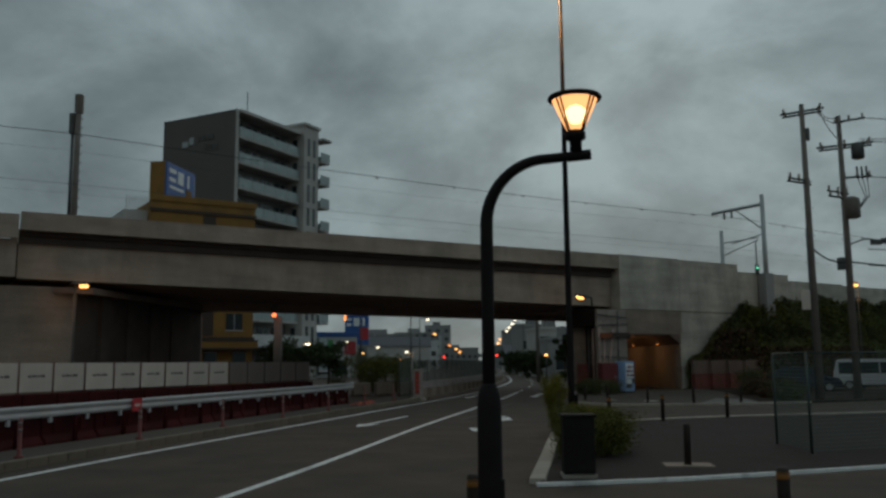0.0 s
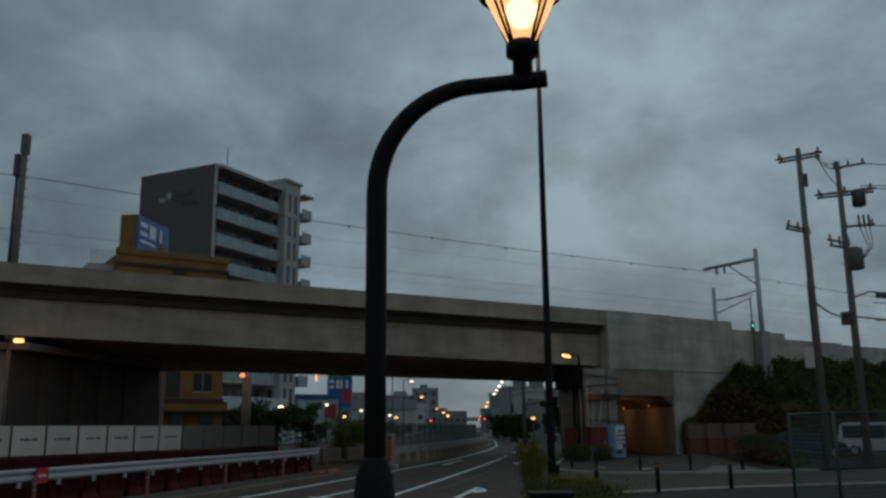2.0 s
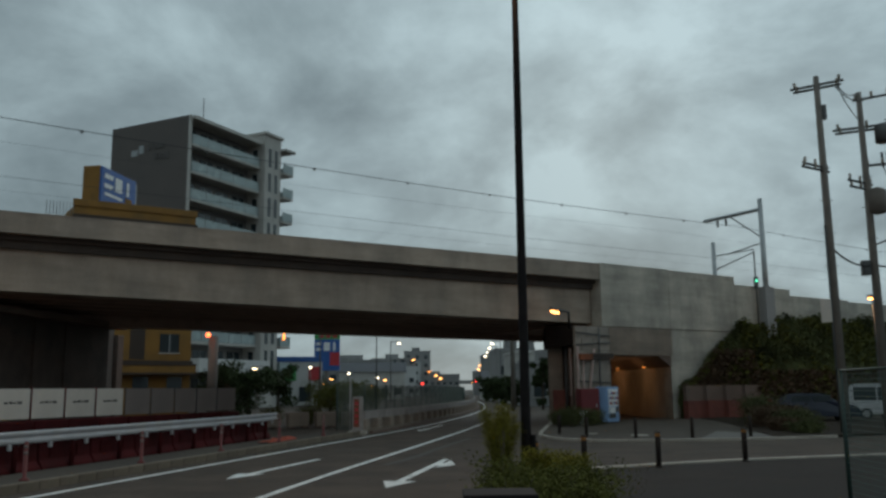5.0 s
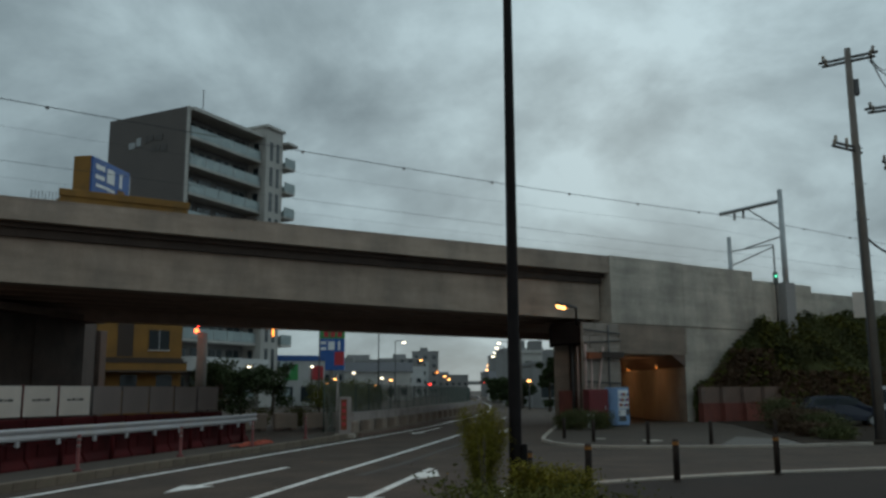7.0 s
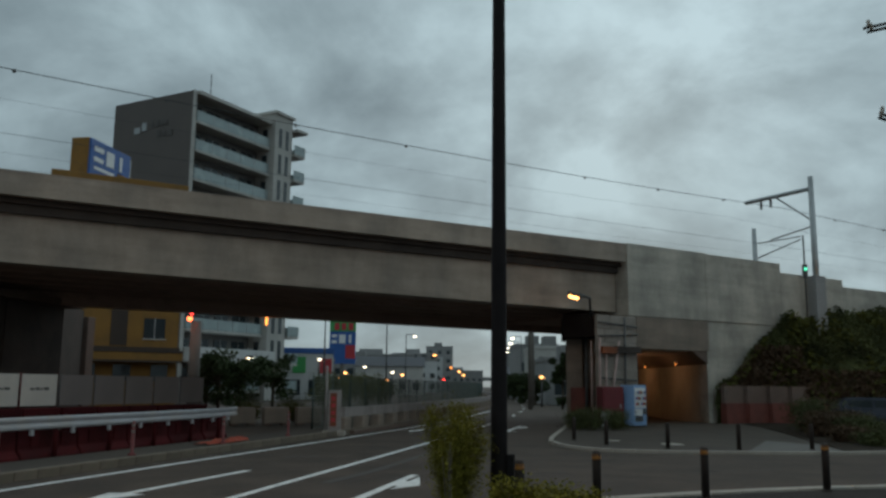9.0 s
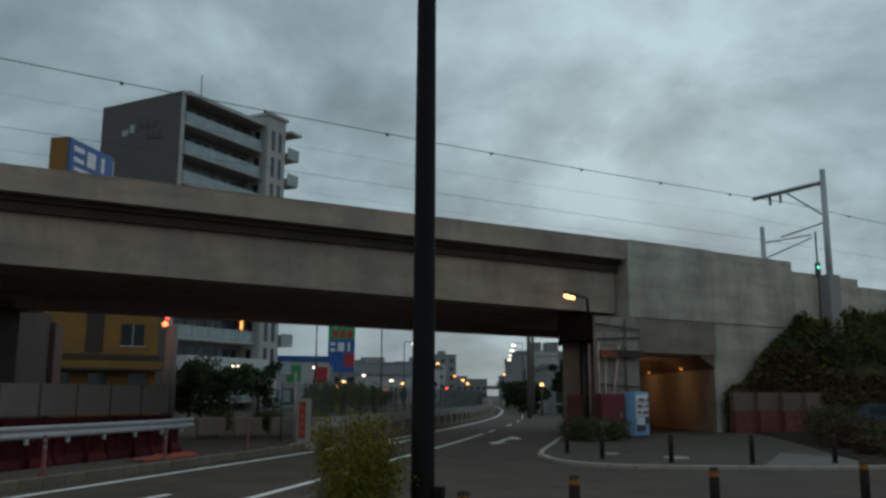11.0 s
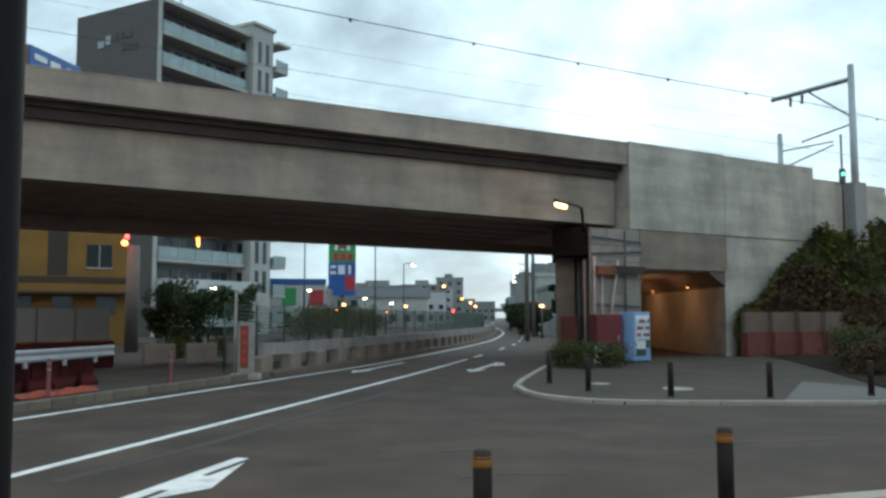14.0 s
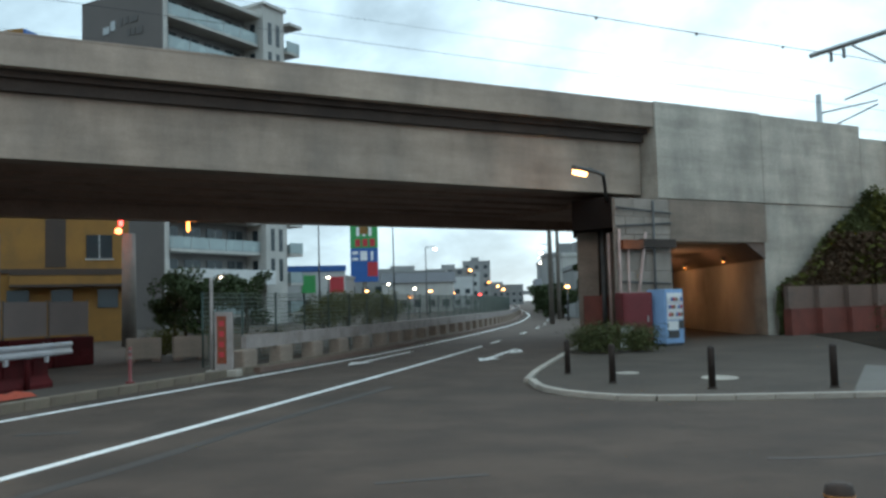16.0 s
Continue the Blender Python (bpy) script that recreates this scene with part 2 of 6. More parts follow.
BARK = mat("bark", (0.09, 0.07, 0.05), 0.9, 0.25, 4, 40, 0.4)
NETG = mat("faded_green_net", (0.12, 0.14, 0.12), 0.6, 0.15, 3, 40, 0.0)
SOIL = mat("dark_brown_soil", (0.026, 0.019, 0.013), 0.95, 0.4, 1.2, 18, 0.6, spec=0.1)
MESHG = mat("pale_green_wire", (0.045, 0.085, 0.072), 0.6, 0.15, 3, 40, 0.0)
FENCEG = mat("green_coated_wire", (0.018, 0.040, 0.033), 0.5, 0.15, 3, 40, 0.0)
CARW = mat("white_car_paint", (0.56, 0.57, 0.58), 0.3, 0.04, 1, 10, 0.0, spec=0.6)
CARB = mat("dark_blue_car_paint", (0.02, 0.025, 0.045), 0.22, 0.06, 1, 10, 0.0, spec=0.6)
RUBBER = mat("tyre_rubber", (0.02, 0.02, 0.02), 0.85, 0.1, 8, 60, 0.1)
MACH = mat("blue_vending_cabinet", (0.22, 0.36, 0.58), 0.4, 0.08, 2, 20, 0.0)
MACHR = mat("red_vending_cabinet", (0.14, 0.018, 0.022), 0.5, 0.1, 2, 20, 0.0)
CABINET = mat("street_cabinet_paint", (0.016, 0.013, 0.013), 0.75, 0.15, 2, 30, 0.05, stain=(0.024, 0.020, 0.018), stain_scale=2, spec=0.12)
ABUT = mat("shaded_abutment_concrete", (0.255, 0.197, 0.155), 0.9, 0.18, 0.5, 14, 0.25, stain=(0.16, 0.14, 0.115), stain_scale=0.5, streaks=1)
WIRE = mat("black_cable", (0.02, 0.02, 0.02), 0.6, 0.1, 4, 30, 0.0)
STONE = mat("abutment_blocks", (0.315, 0.272, 0.235), 0.88, 0.16, 1.5, 30, 0.3, stain=(0.17, 0.15, 0.13), stain_scale=0.9, streaks=1, rand=0.1)
REDWALL = mat("red_brown_wall_base", (0.15, 0.042, 0.030), 0.8, 0.25, 1.5, 25, 0.15)
TUNNELW = mat("tunnel_lining", (0.36, 0.31, 0.25), 0.8, 0.1, 0.8, 20, 0.1, stain=(0.27, 0.23, 0.185), stain_scale=0.6)
ORGLOW = mat("orange_verge_glow", (0.30, 0.042, 0.015), 0.7, 0.15, 3, 30, 0.05)
RUSTO = mat("rusty_orange_steel", (0.21, 0.062, 0.024), 0.8, 0.3, 3, 30, 0.1, stain=(0.08, 0.04, 0.025), stain_scale=2)
WHITEPIPE = mat("faded_pink_pipe", (0.42, 0.30, 0.27), 0.6, 0.15, 3, 30, 0.05)

SODIUM = glow("sodium_lamp", (1.0, 0.33, 0.06), 2.0)
REDSOD = glow("deep_orange_lamp", (1.0, 0.17, 0.05), 3.0)
SODIUM_HOT = glow("sodium_lamp_bare", (1.0, 0.45, 0.13), 3.4)
WARM = glow("warm_lantern_glass", (1.0, 0.48, 0.19), 1.5)
WARM_CORE = glow("warm_lantern_bulb", (1.0, 0.62, 0.28), 3.2)
WHITEL = glow("white_shop_light", (1.0, 0.88, 0.66), 2.6)
REDL = glow("red_signal_light", (1.0, 0.05, 0.04), 3.0)
GREENL = glow("green_signal_light", (0.1, 0.9, 0.5), 1.2)


# ---------- mesh helpers ----------
def mesh_of(name, bm, material):
    me = bpy.data.meshes.new(name)
    bm.normal_update()
    bm.to_mesh(me)
    bm.free()
    me.materials.append(material)
    return me


def part(name, bm, material, parent=None, label=""):
    ob = new(name, mesh_of(name, bm, material))
    if parent:
        ob.parent = parent
    if label:
        tagged(ob, label)
    return ob


def share(name, me, parent, m):
    ob = new(name, me)
    ob.parent = parent
    ob.matrix_basis = m
    return ob


def empty(name, m=None):
    ob = new(name)
    ob.empty_display_size = 0.2
    if m is not None:
        ob.matrix_basis = m
    return ob


def box(bm, x0, x1, y0, y1, z0, z1, m=None, bevel=0.0):
    b = bmesh.new() if bevel else bm
    vs = [b.verts.new(Vector(c)) for c in ((x0, y0, z0), (x1, y0, z0), (x1, y1, z0), (x0, y1, z0), (x0, y0, z1), (x1, y0, z1), (x1, y1, z1), (x0, y1, z1))]
    for f in ((3, 2, 1, 0), (4, 5, 6, 7), (0, 1, 5, 4), (1, 2, 6, 5), (2, 3, 7, 6), (3, 0, 4, 7)):
        b.faces.new([vs[i] for i in f])
    if bevel:
        bmesh.ops.bevel(b, geom=list(b.edges), offset=bevel, segments=2, affect="EDGES", profile=0.5)
        if m is not None:
            bmesh.ops.transform(b, matrix=m, verts=b.verts)
        me = bpy.data.meshes.new("tmp")
        b.to_mesh(me)
        b.free()
        bm.from_mesh(me)
        bpy.data.meshes.remove(me)
    elif m is not None:
        for v in vs:
            v.co = m @ v.co
    return bm


def boxb(*a, **k):
    return box(bmesh.new(), *a, **k)


def tube(bm, pts, r, n=8, caps=True):
    """A tube along pts; r a number or one per point."""
    pts = [Vector(p) for p in pts]
    rs = [r] * len(pts) if isinstance(r, (int, float)) else r
    rings, ref = [], None
    for i, p in enumerate(pts):
        d = (pts[min(i + 1, len(pts) - 1)] - pts[max(i - 1, 0)]).normalized()
        if ref is None:
            ref = Vector((0, 0, 1)) if abs(d.z) < 0.9 else Vector((1, 0, 0))
        a = d.cross(ref).normalized()
        b = a.cross(d).normalized()
        ref = b
        rings.append([bm.verts.new(p + (a * math.cos(2 * math.pi * k / n) + b * math.sin(2 * math.pi * k / n)) * rs[i]) for k in range(n)])
    for u, v in zip(rings, rings[1:]):
        for k in range(n):
            f = bm.faces.new((u[k], u[(k + 1) % n], v[(k + 1) % n], v[k]))
            f.smooth = n > 5
    if caps:
        bm.faces.new(rings[0][::-1])
        bm.faces.new(rings[-1])
    return bm


def tubeb(*a, **k):
    return tube(bmesh.new(), *a, **k)


def lathe(bm, prof, n=20, c=(0, 0, 0)):
    """Turned shape: prof of (radius, z)."""
    rings = [[bm.verts.new((c[0] + r * math.cos(2 * math.pi * k / n), c[1] + r * math.sin(2 * math.pi * k / n), c[2] + z)) for k in range(n)] for r, z in prof]
    for u, v in zip(rings, rings[1:]):
        for k in range(n):
            f = bm.faces.new((u[k], u[(k + 1) % n], v[(k + 1) % n], v[k]))
            f.smooth = True
    bm.faces.new(rings[0][::-1])
    bm.faces.new(rings[-1])
    return bm


def latheb(*a, **k):
    return lathe(bmesh.new(), *a, **k)


def prism(bm, poly, z0, z1):
    lo = [bm.verts.new((x, y, z0)) for x, y in poly]
    hi = [bm.verts.new((x, y, z1)) for x, y in poly]
    bm.faces.new(hi)
    bm.faces.new(lo[::-1])
    for i in range(len(poly)):
        j = (i + 1) % len(poly)
        bm.faces.new((lo[i], lo[j], hi[j], hi[i]))
    bmesh.ops.recalc_face_normals(bm, faces=bm.faces)
    return bm


def along(line, step=None):
    """Points of a polyline smoothed by Catmull-Rom."""
    p = [Vector((*q, 0)) if len(q) == 2 else Vector(q) for q in line]
    out = []
    for i in range(len(p) - 1):
        a, b, c, d = p[max(i - 1, 0)], p[i], p[i + 1], p[min(i + 2, len(p) - 1)]
        n = max(2, int((c - b).length / (step or 2.0)))
        for k in range(n):
            t = k / n
            out.append(0.5 * ((2 * b) + (c - a) * t + (2 * a - 5 * b + 4 * c - d) * t * t + (3 * b - a - 3 * c + d) * t ** 3))
    out.append(p[-1])
    return out


def normals(pts):
    res = []
    for i in range(len(pts)):
        d = (pts[min(i + 1, len(pts) - 1)] - pts[max(i - 1, 0)])
        d.z = 0
        d.normalize()
        res.append(Vector((d.y, -d.x, 0)))
    return res


def ribbon(bm, pts, a, b, z0, z1):
    """A long slab beside pts, from offset a to b to the right, between the heights."""
    ns = normals(pts)
    rows = [[bm.verts.new(p + n * o + Vector((0, 0, z))) for o, z in ((a, z0), (a, z1), (b, z1), (b, z0))] for p, n in zip(pts, ns)]
    for u, v in zip(rows, rows[1:]):
        for k in range(3):
            bm.faces.new((u[k], v[k], v[k + 1], u[k + 1]))
    bm.faces.new(rows[0])
    bm.faces.new(rows[-1][::-1])
    return bm


def resample(pts, step):
    out, carry = [], 0.0
    for a, b in zip(pts, pts[1:]):
        L = (b - a).length
        while carry <= L:
            out.append((a.lerp(b, carry / L), (b - a).normalized()))
            carry += step
        carry -= L
    return out


def turn_to(p, d):
    return Matrix.Translation(p) @ Matrix.Rotation(math.atan2(d.y, d.x), 4, "Z")


def leaves(bm, centre, radii, count, size, rng, flat=0.0, shell=0.55):
    """Many small folded leaves in an uneven clump."""
    for _ in range(count):
        while True:
            v = Vector((rng.uniform(-1, 1), rng.uniform(-1, 1), rng.uniform(-1, 1)))
            if shell < v.length < 1.0 + 0.18 * noise.noise(v * 2.3 + Vector(centre)):
                break
            if shell < v.length < 1.0:
                break
        p = Vector(centre) + Vector((v.x * radii[0], v.y * radii[1], v.z * radii[2]))
        leaf(bm, p, size * rng.uniform(0.6, 1.3), rng)
    return bm


def leaf(bm, p, s, rng):
    e = Euler((rng.uniform(-1.2, 1.2), rng.uniform(-1.2, 1.2), rng.uniform(0, 6.28))).to_matrix()
    a, b, c, d = (bm.verts.new(p + e @ Vector(q)) for q in ((0, -s, 0), (s * 0.45, 0, s * 0.12), (0, s, 0), (-s * 0.45, 0, s * 0.12)))
    bm.faces.new((a, b, c))
    bm.faces.new((a, c, d))


def point_light(name, p, watts, colour, r=0.08):
    l = new(name, bpy.data.lights.new(name, "POINT"))
    l.data.energy, l.data.color, l.data.shadow_soft_size = watts, colour, r
    l.location = p
    return l


SOD = (1.0, 0.48, 0.16)

# ---------- ground, road, pavements ----------
bm = bmesh.new()
box(bm, -1500, 1500, -600, 2400, -0.6, -0.03)
tagged(part("ground", bm, EARTH), "dark bare earth ground reaching the horizon", "ground", kind="structure")

LEFT = along([(-11.2, -30), (-10.0, -10), (-9.0, 5), (-8.4, 12), (-7.4, 20), (-6.2, 29), (-4.9, 38.5), (-3.6, 50), (-2.5, 70), (-2.6, 90), (-4.8, 125), (-13, 200), (-28, 320), (-55, 520)], 2.0)
RIGHT = along([(-0.4, -30), (0.1, -10), (0.6, 3), (1.0, 10), (1.4, 17), (2.0, 26), (2.6, 38), (3.4, 50), (3.7, 68), (3.0, 90), (0.6, 125), (-7, 200), (-21, 320), (-47, 520)], 2.0)
MIDDLE = along([(-5.6, -30), (-4.7, -10), (-3.65, 5), (-3.05, 12), (-2.4, 22), (-1.45, 33), (-0.4, 47), (0.55, 68), (0.2, 90), (-2.1, 125), (-10, 200), (-24.5, 320), (-51, 520)], 2.0)
EDGE = [p + n * 0.75 for p, n in zip(LEFT, normals(LEFT))]

bm = bmesh.new()
for k in range(len(LEFT) - 1):
    j0, j1 = k / (len(LEFT) - 1) * (len(RIGHT) - 1), (k + 1) / (len(LEFT) - 1) * (len(RIGHT) - 1)

    def at(pts, j):
        i = min(int(j), len(pts) - 2)
        return pts[i].lerp(pts[i + 1], j - i)
    a, b, c, d = LEFT[k], LEFT[k + 1], at(RIGHT, j1), at(RIGHT, j0)
    bm.faces.new([bm.verts.new(q) for q in (a, d, c, b)])
bmesh.ops.remove_doubles(bm, verts=bm.verts, dist=0.001)
tagged(part("road", bm, ASPHALT), "worn dark asphalt road with white markings", "road", kind="structure")

# side street and driveway, a little lower than the main road
bm = prism(bmesh.new(), [(-1.0, 2), (70, 22), (75, 62), (12.5, 56.5), (4.4, 50.0), (1.4, 49), (0.2, 30)], -0.028, -0.0015)
tagged(part("side_street", bm, ASPHALT), "worn asphalt side street and parking yard", "road", kind="structure")


def pavement(name, poly, label, material=None):
    bm = prism(bmesh.new(), poly, -0.02, 0.05)
    return tagged(part(name, bm, material or PAVE), label, "pavement", kind="structure")


pavement("pavement_1", [(-0.1, -30), (0.25, -10), (0.72, 3), (0.9, 5.0), (3.9, 6.2), (9, 8.6), (30, 16), (30, -30)], "dark asphalt footway at the near corner of a driveway", PAVED)
pavement("pavement_2", [(1.1, 9.35), (1.52, 17), (1.8, 21.0), (2.2, 21.85), (3.3, 22.6), (5.0, 23.7), (7.35, 24.95), (12, 26.7), (19.5, 29.4), (24, 21), (7.2, 11.9), (3.3, 10.0)], "dark asphalt footway island between driveway and side street", PAVED)
pavement("pavement_3", [(2.62, 38.5), (2.75, 36.4), (3.15, 34.9), (3.85, 33.95), (4.9, 33.5), (7.1, 33.65), (9.4, 33.95), (10.75, 34.45), (11.05, 37.0), (11.25, 40.0), (11.75, 45.0), (12.1, 50.0), (11.95, 55.2), (11.2, 56.2), (5.2, 50.6), (3.55, 49.6)], "asphalt footway leading to a pedestrian tunnel")

# paler apron and bare soil beside the footway
tagged(part("apron", prism(bmesh.new(), [(8.0, 34.0), (10.7, 34.7), (10.95, 37.4), (9.7, 39.2)], 0.04, 0.055), mat("pale_apron", (0.115, 0.105, 0.092), 0.85, 0.15, 1, 60, 0.2)), "paler concrete apron at the footway corner", "apron", kind="structure")
tagged(part("soil_bed", prism(bmesh.new(), [(10.78, 34.47), (13.0, 35.3), (20, 39.5), (24, 46), (19, 54), (12.0, 55.3), (12.13, 50.0), (11.78, 45.0), (11.28, 40.0), (11.08, 37.0)], -0.02, 0.075), SOIL), "bare brown soil bed below the embankment", "soil", kind="structure")
# kerbs of single stones
KST = mesh_of("kerb_stone", boxb(-0.296, 0.296, -0.075, 0.075, -0.1, 0.1, bevel=0.015), KERB)
KSTW = mesh_of("kerb_stone", boxb(-0.296, 0.296, -0.13, 0.13, -0.1, 0.1, bevel=0.02), KERB)
KSTD = mesh_of("kerb_stone", boxb(-0.296, 0.296, -0.075, 0.075, -0.1, 0.1, bevel=0.02), KERBD)


def kerb(name, line, z, stone=None, count=300):
    top = tagged(empty(name), "concrete kerb of separate stones along the road", "kerb", kind="structure")
    for p, d in resample(line, 0.6)[:count]:
        share("kerb_stone", stone or KST, top, Matrix.Translation((0, 0, z)) @ turn_to(p, d))
    return top


kerb("kerb_1", along([(-0.4, -8), (0.02, 0), (0.65, 4.6), (1.05, 5.25), (3.9, 6.4), (9, 8.8), (14, 10.7)]), -0.046)
kerb("kerb_2", along([(1.07, 9.75), (1.25, 13), (1.45, 17), (1.75, 21.2), (2.2, 22.05), (3.35, 22.75), (5.05, 23.85), (7.4, 25.1), (12, 26.85), (19, 29.4)]), -0.01, KSTW)
kerb("kerb_3", along([(3.5, 50), (2.62, 38.5), (2.72, 36.3), (3.1, 34.8), (3.85, 33.8), (4.9, 33.35), (7.1, 33.5), (9.4, 33.8), (10.8, 34.3), (13.0, 35.2)]), -0.01)
kerb("kerb_4", [p for p in LEFT if -2 < p.y < 62], 0.08, KSTD)

# raised strip behind the left kerb, and the carriageway behind it
bm = ribbon(bmesh.new(), [p for p in LEFT if -30 <= p.y < 62], -1.7, -0.09, -0.02, 0.14)
tagged(part("verge", bm, EARTH), "strip of dirty soil behind the kerb", "verge", kind="structure")
bm = ribbon(bmesh.new(), LEFT, -22.0, -1.7, -0.025, -0.008)
tagged(part("road_left", bm, ASPHALT), "asphalt carriageway behind the barriers", "road", kind="structure")


# ---------- road markings ----------
def marking(name, bm, label):
    return tagged(part(name, bm, PAINT), label, "road marking", kind="structure")


marking("edge_line", ribbon(bmesh.new(), EDGE, -0.075, 0.075, 0.0, 0.005), "solid white edge line, slightly worn")
marking("lane_line", ribbon(bmesh.new(), [p for p in MIDDLE if p.y < 52], -0.075, 0.075, 0.0, 0.005), "solid white lane line, slightly worn")
bm = bmesh.new()
far = [p for p in MIDDLE if p.y > 52]
for k in range(0, 40, 4):
    if k + 2 < len(far):
        ribbon(bm, far[k:k + 2], -0.075, 0.075, 0.0, 0.005)
marking("dashed_line", bm, "dashed white lane line running under the viaduct")


def arrow(p, d, length, kind):
    bm = bmesh.new()
    w = 0.085
    n = Vector((d.y, -d.x, 0))

    def q(u, v):
        return bm.verts.new(Vector((*p, 0.006)) + Vector((d.x, d.y, 0)) * u + n * v)
    bm.faces.new([q(0, -w), q(0, w), q(length - 1.2, w), q(length - 1.2, -w)])
    bm.faces.new([q(length - 1.2, -0.34), q(length - 1.2, 0.34), q(length, 0)])
    if kind == "turn":
        bm.faces.new([q(1.15, -w), q(1.95, -w), q(1.95, -0.17), q(1.15, -0.17)])
        bm.faces.new([q(0.3, -0.17), q(2.45, -0.17), q(1.75, -0.52)])
    bmesh.ops.recalc_face_normals(bm, faces=bm.faces)
    return marking("road_arrow", bm, "white painted lane arrow on the asphalt")


marking("stop_line", ribbon(bmesh.new(), along([(1.05, 9.2), (3.3, 9.9), (7.2, 11.75), (12, 14.2), (20, 18.4)]), -0.05, 0.05, 0.0, 0.056), "white line along the edge of the footway")
RD = Vector((0.085, 1, 0)).normalized()
arrow((-3.6, 26.4), -Vector((0.15, 1, 0)).normalized(), 5.2, "straight")
arrow((-0.13, 26.3), -RD, 6.7, "turn")
arrow((-2.25, 48.0), -RD, 6.0, "straight")
arrow((1.3, 48.6), -RD, 5.8, "turn")
TAR = mat("tar_sealed_crack", (0.038, 0.031, 0.026), 0.75, 0.25, 4, 60, 0.2)
for pts, wd in (([(-1.5, 24.6), (-1.05, 27.3), (-0.65, 31.4), (-0.1, 36)], 0.1), ([(1.9, 27.05), (2.35, 27.25), (2.9, 27.5)], 0.05), ([(2.6, 25.4), (3.1, 25.7), (3.7, 25.75)], 0.04), ([(5.6, 28.4), (6.4, 28.5), (7.6, 29.1)], 0.05), ([(-3.9, 29.9), (-3.1, 30.15)], 0.1)):
    tagged(part("crack_seal", ribbon(bmesh.new(), along(pts, 0.3), -wd, wd, 0.0, 0.003), TAR), "dark tar-sealed crack across the worn asphalt", "road seam", kind="structure")

# ---------- railway viaduct ----------
VO, VU, VB = Vector((6.34, 50.43, 0)), Vector((0.777, 0.629, 0)).normalized(), Vector((-0.629, 0.777, 0)).normalized()
VM = Matrix(((VU.x, VB.x, 0, VO.x), (VU.y, VB.y, 0, VO.y), (0, 0, 1, 0), (0, 0, 0, 1)))   # (along, back, up)


def via(s, d, z):
    return VM @ Vector((s, d, z))


def sbox(bm, s0, s1, d0, d1, z0, z1, drop=0.0, drop0=None):
    """A box along the viaduct whose left end lies lower by drop."""
    vs = []
    for z, i in ((z0, 0), (z1, 1)):
        for s, d in ((s0, d0), (s1, d0), (s1, d1), (s0, d1)):
            vs.append(bm.verts.new(via(s, d, z - ((drop if i or drop0 is None else drop0) if s == s0 else 0))))
    for f in ((3, 2, 1, 0), (4, 5, 6, 7), (0, 1, 5, 4), (1, 2, 6, 5), (2, 3, 7, 6), (3, 0, 4, 7)):
        bm.faces.new([vs[i] for i in f])
    return bm


viaduct = tagged(empty("railway_viaduct", pose(0, 0, 0)), "long stained concrete railway viaduct crossing over the road", "viaduct", kind="structure")
LEN = -34.3
part("parapet", sbox(bmesh.new(), LEN, -0.02, 0.0, 0.35, 7.74, 8.58, 0.26, 0.14), CONC, viaduct)
part("coping", sbox(bmesh.new(), LEN, -0.02, -0.012, 0.36, 8.583, 8.63, 0.26), CONC, viaduct)
part("parapet", sbox(bmesh.new(), LEN, 14, 10.6, 10.95, 7.6, 8.5, 0.2), CONC, viaduct)
# deck colour lowered so its edge reads as parapet shadow
part("deck", sbox(bmesh.new(), LEN, -0.02, 0.36, 10.59, 7.55, 7.85, 0.14), VDARKC, viaduct)
bm = sbox(bmesh.new(), LEN, -0.1, 0.7, 1.5, 5.36, 7.545, 0.14, -0.24)
part("girder", bm, CONC, viaduct, "stained concrete edge girder")
for d in (3.2, 5.0, 6.8, 8.6):
    part("girder", sbox(bmesh.new(), LEN, -0.25, d, d + 0.7, 5.4, 7.54, 0.14, -0.2), UNDER, viaduct)
part("girder", sbox(bmesh.new(), LEN, 9.0, 9.6, 10.3, 4.9, 7.54, 0.14, -0.15), UNDER, viaduct)
for s in (-30, -22.5, -15, -7.5):
    for d0, d1 in ((1.51, 3.19), (3.91, 4.99), (5.71, 6.79), (7.51, 8.59)):
        part("cross_beam", sbox(bmesh.new(), s, s + 0.4, d0, d1, 5.75, 7.4), UNDER, viaduct)
part("soffit_slab", sbox(bmesh.new(), LEN, -0.25, 1.51, 9.59, 5.5, 5.6, -0.12), UNDER, viaduct, "brown concrete underside slab")
part("soffit_slab", sbox(bmesh.new(), -0.24, 9.0, 1.25, 9.59, 5.3, 5.6), UNDER, viaduct)
# dark strip in place of the shadow under the overhang
part("parapet_shade", sbox(bmesh.new(), LEN, -0.1, 0.5, 0.695, 7.24, 7.548, 0.14), VDARKC, viaduct, "dark strip standing in for shadow under the parapet")
# next span on the far side of the left pier
part("parapet", sbox(bmesh.new(), LEN - 40, LEN - 0.08, 0.0, 0.35, 7.25, 8.25, 0.4), CONC, viaduct)
part("girder", sbox(bmesh.new(), LEN - 40, LEN - 0.08, 0.45, 10.5, 5.65, 7.24, 0.3), CONC, viaduct)

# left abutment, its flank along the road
FACING = [(-18.99, 31.05), (-18.95, 31.05), (-18.65, 44.35), (-18.72, 44.35)]
flank = [(-19.0, 31.0), (-18.7, 44.4), (-31, 36), (-60, 12), (-52, 4)]
bm = prism(bmesh.new(), flank, -0.02, 5.3)
abut = tagged(part("abutment_left", bm, ABUT), "tall stained concrete abutment wall under the viaduct end", "abutment", kind="structure")
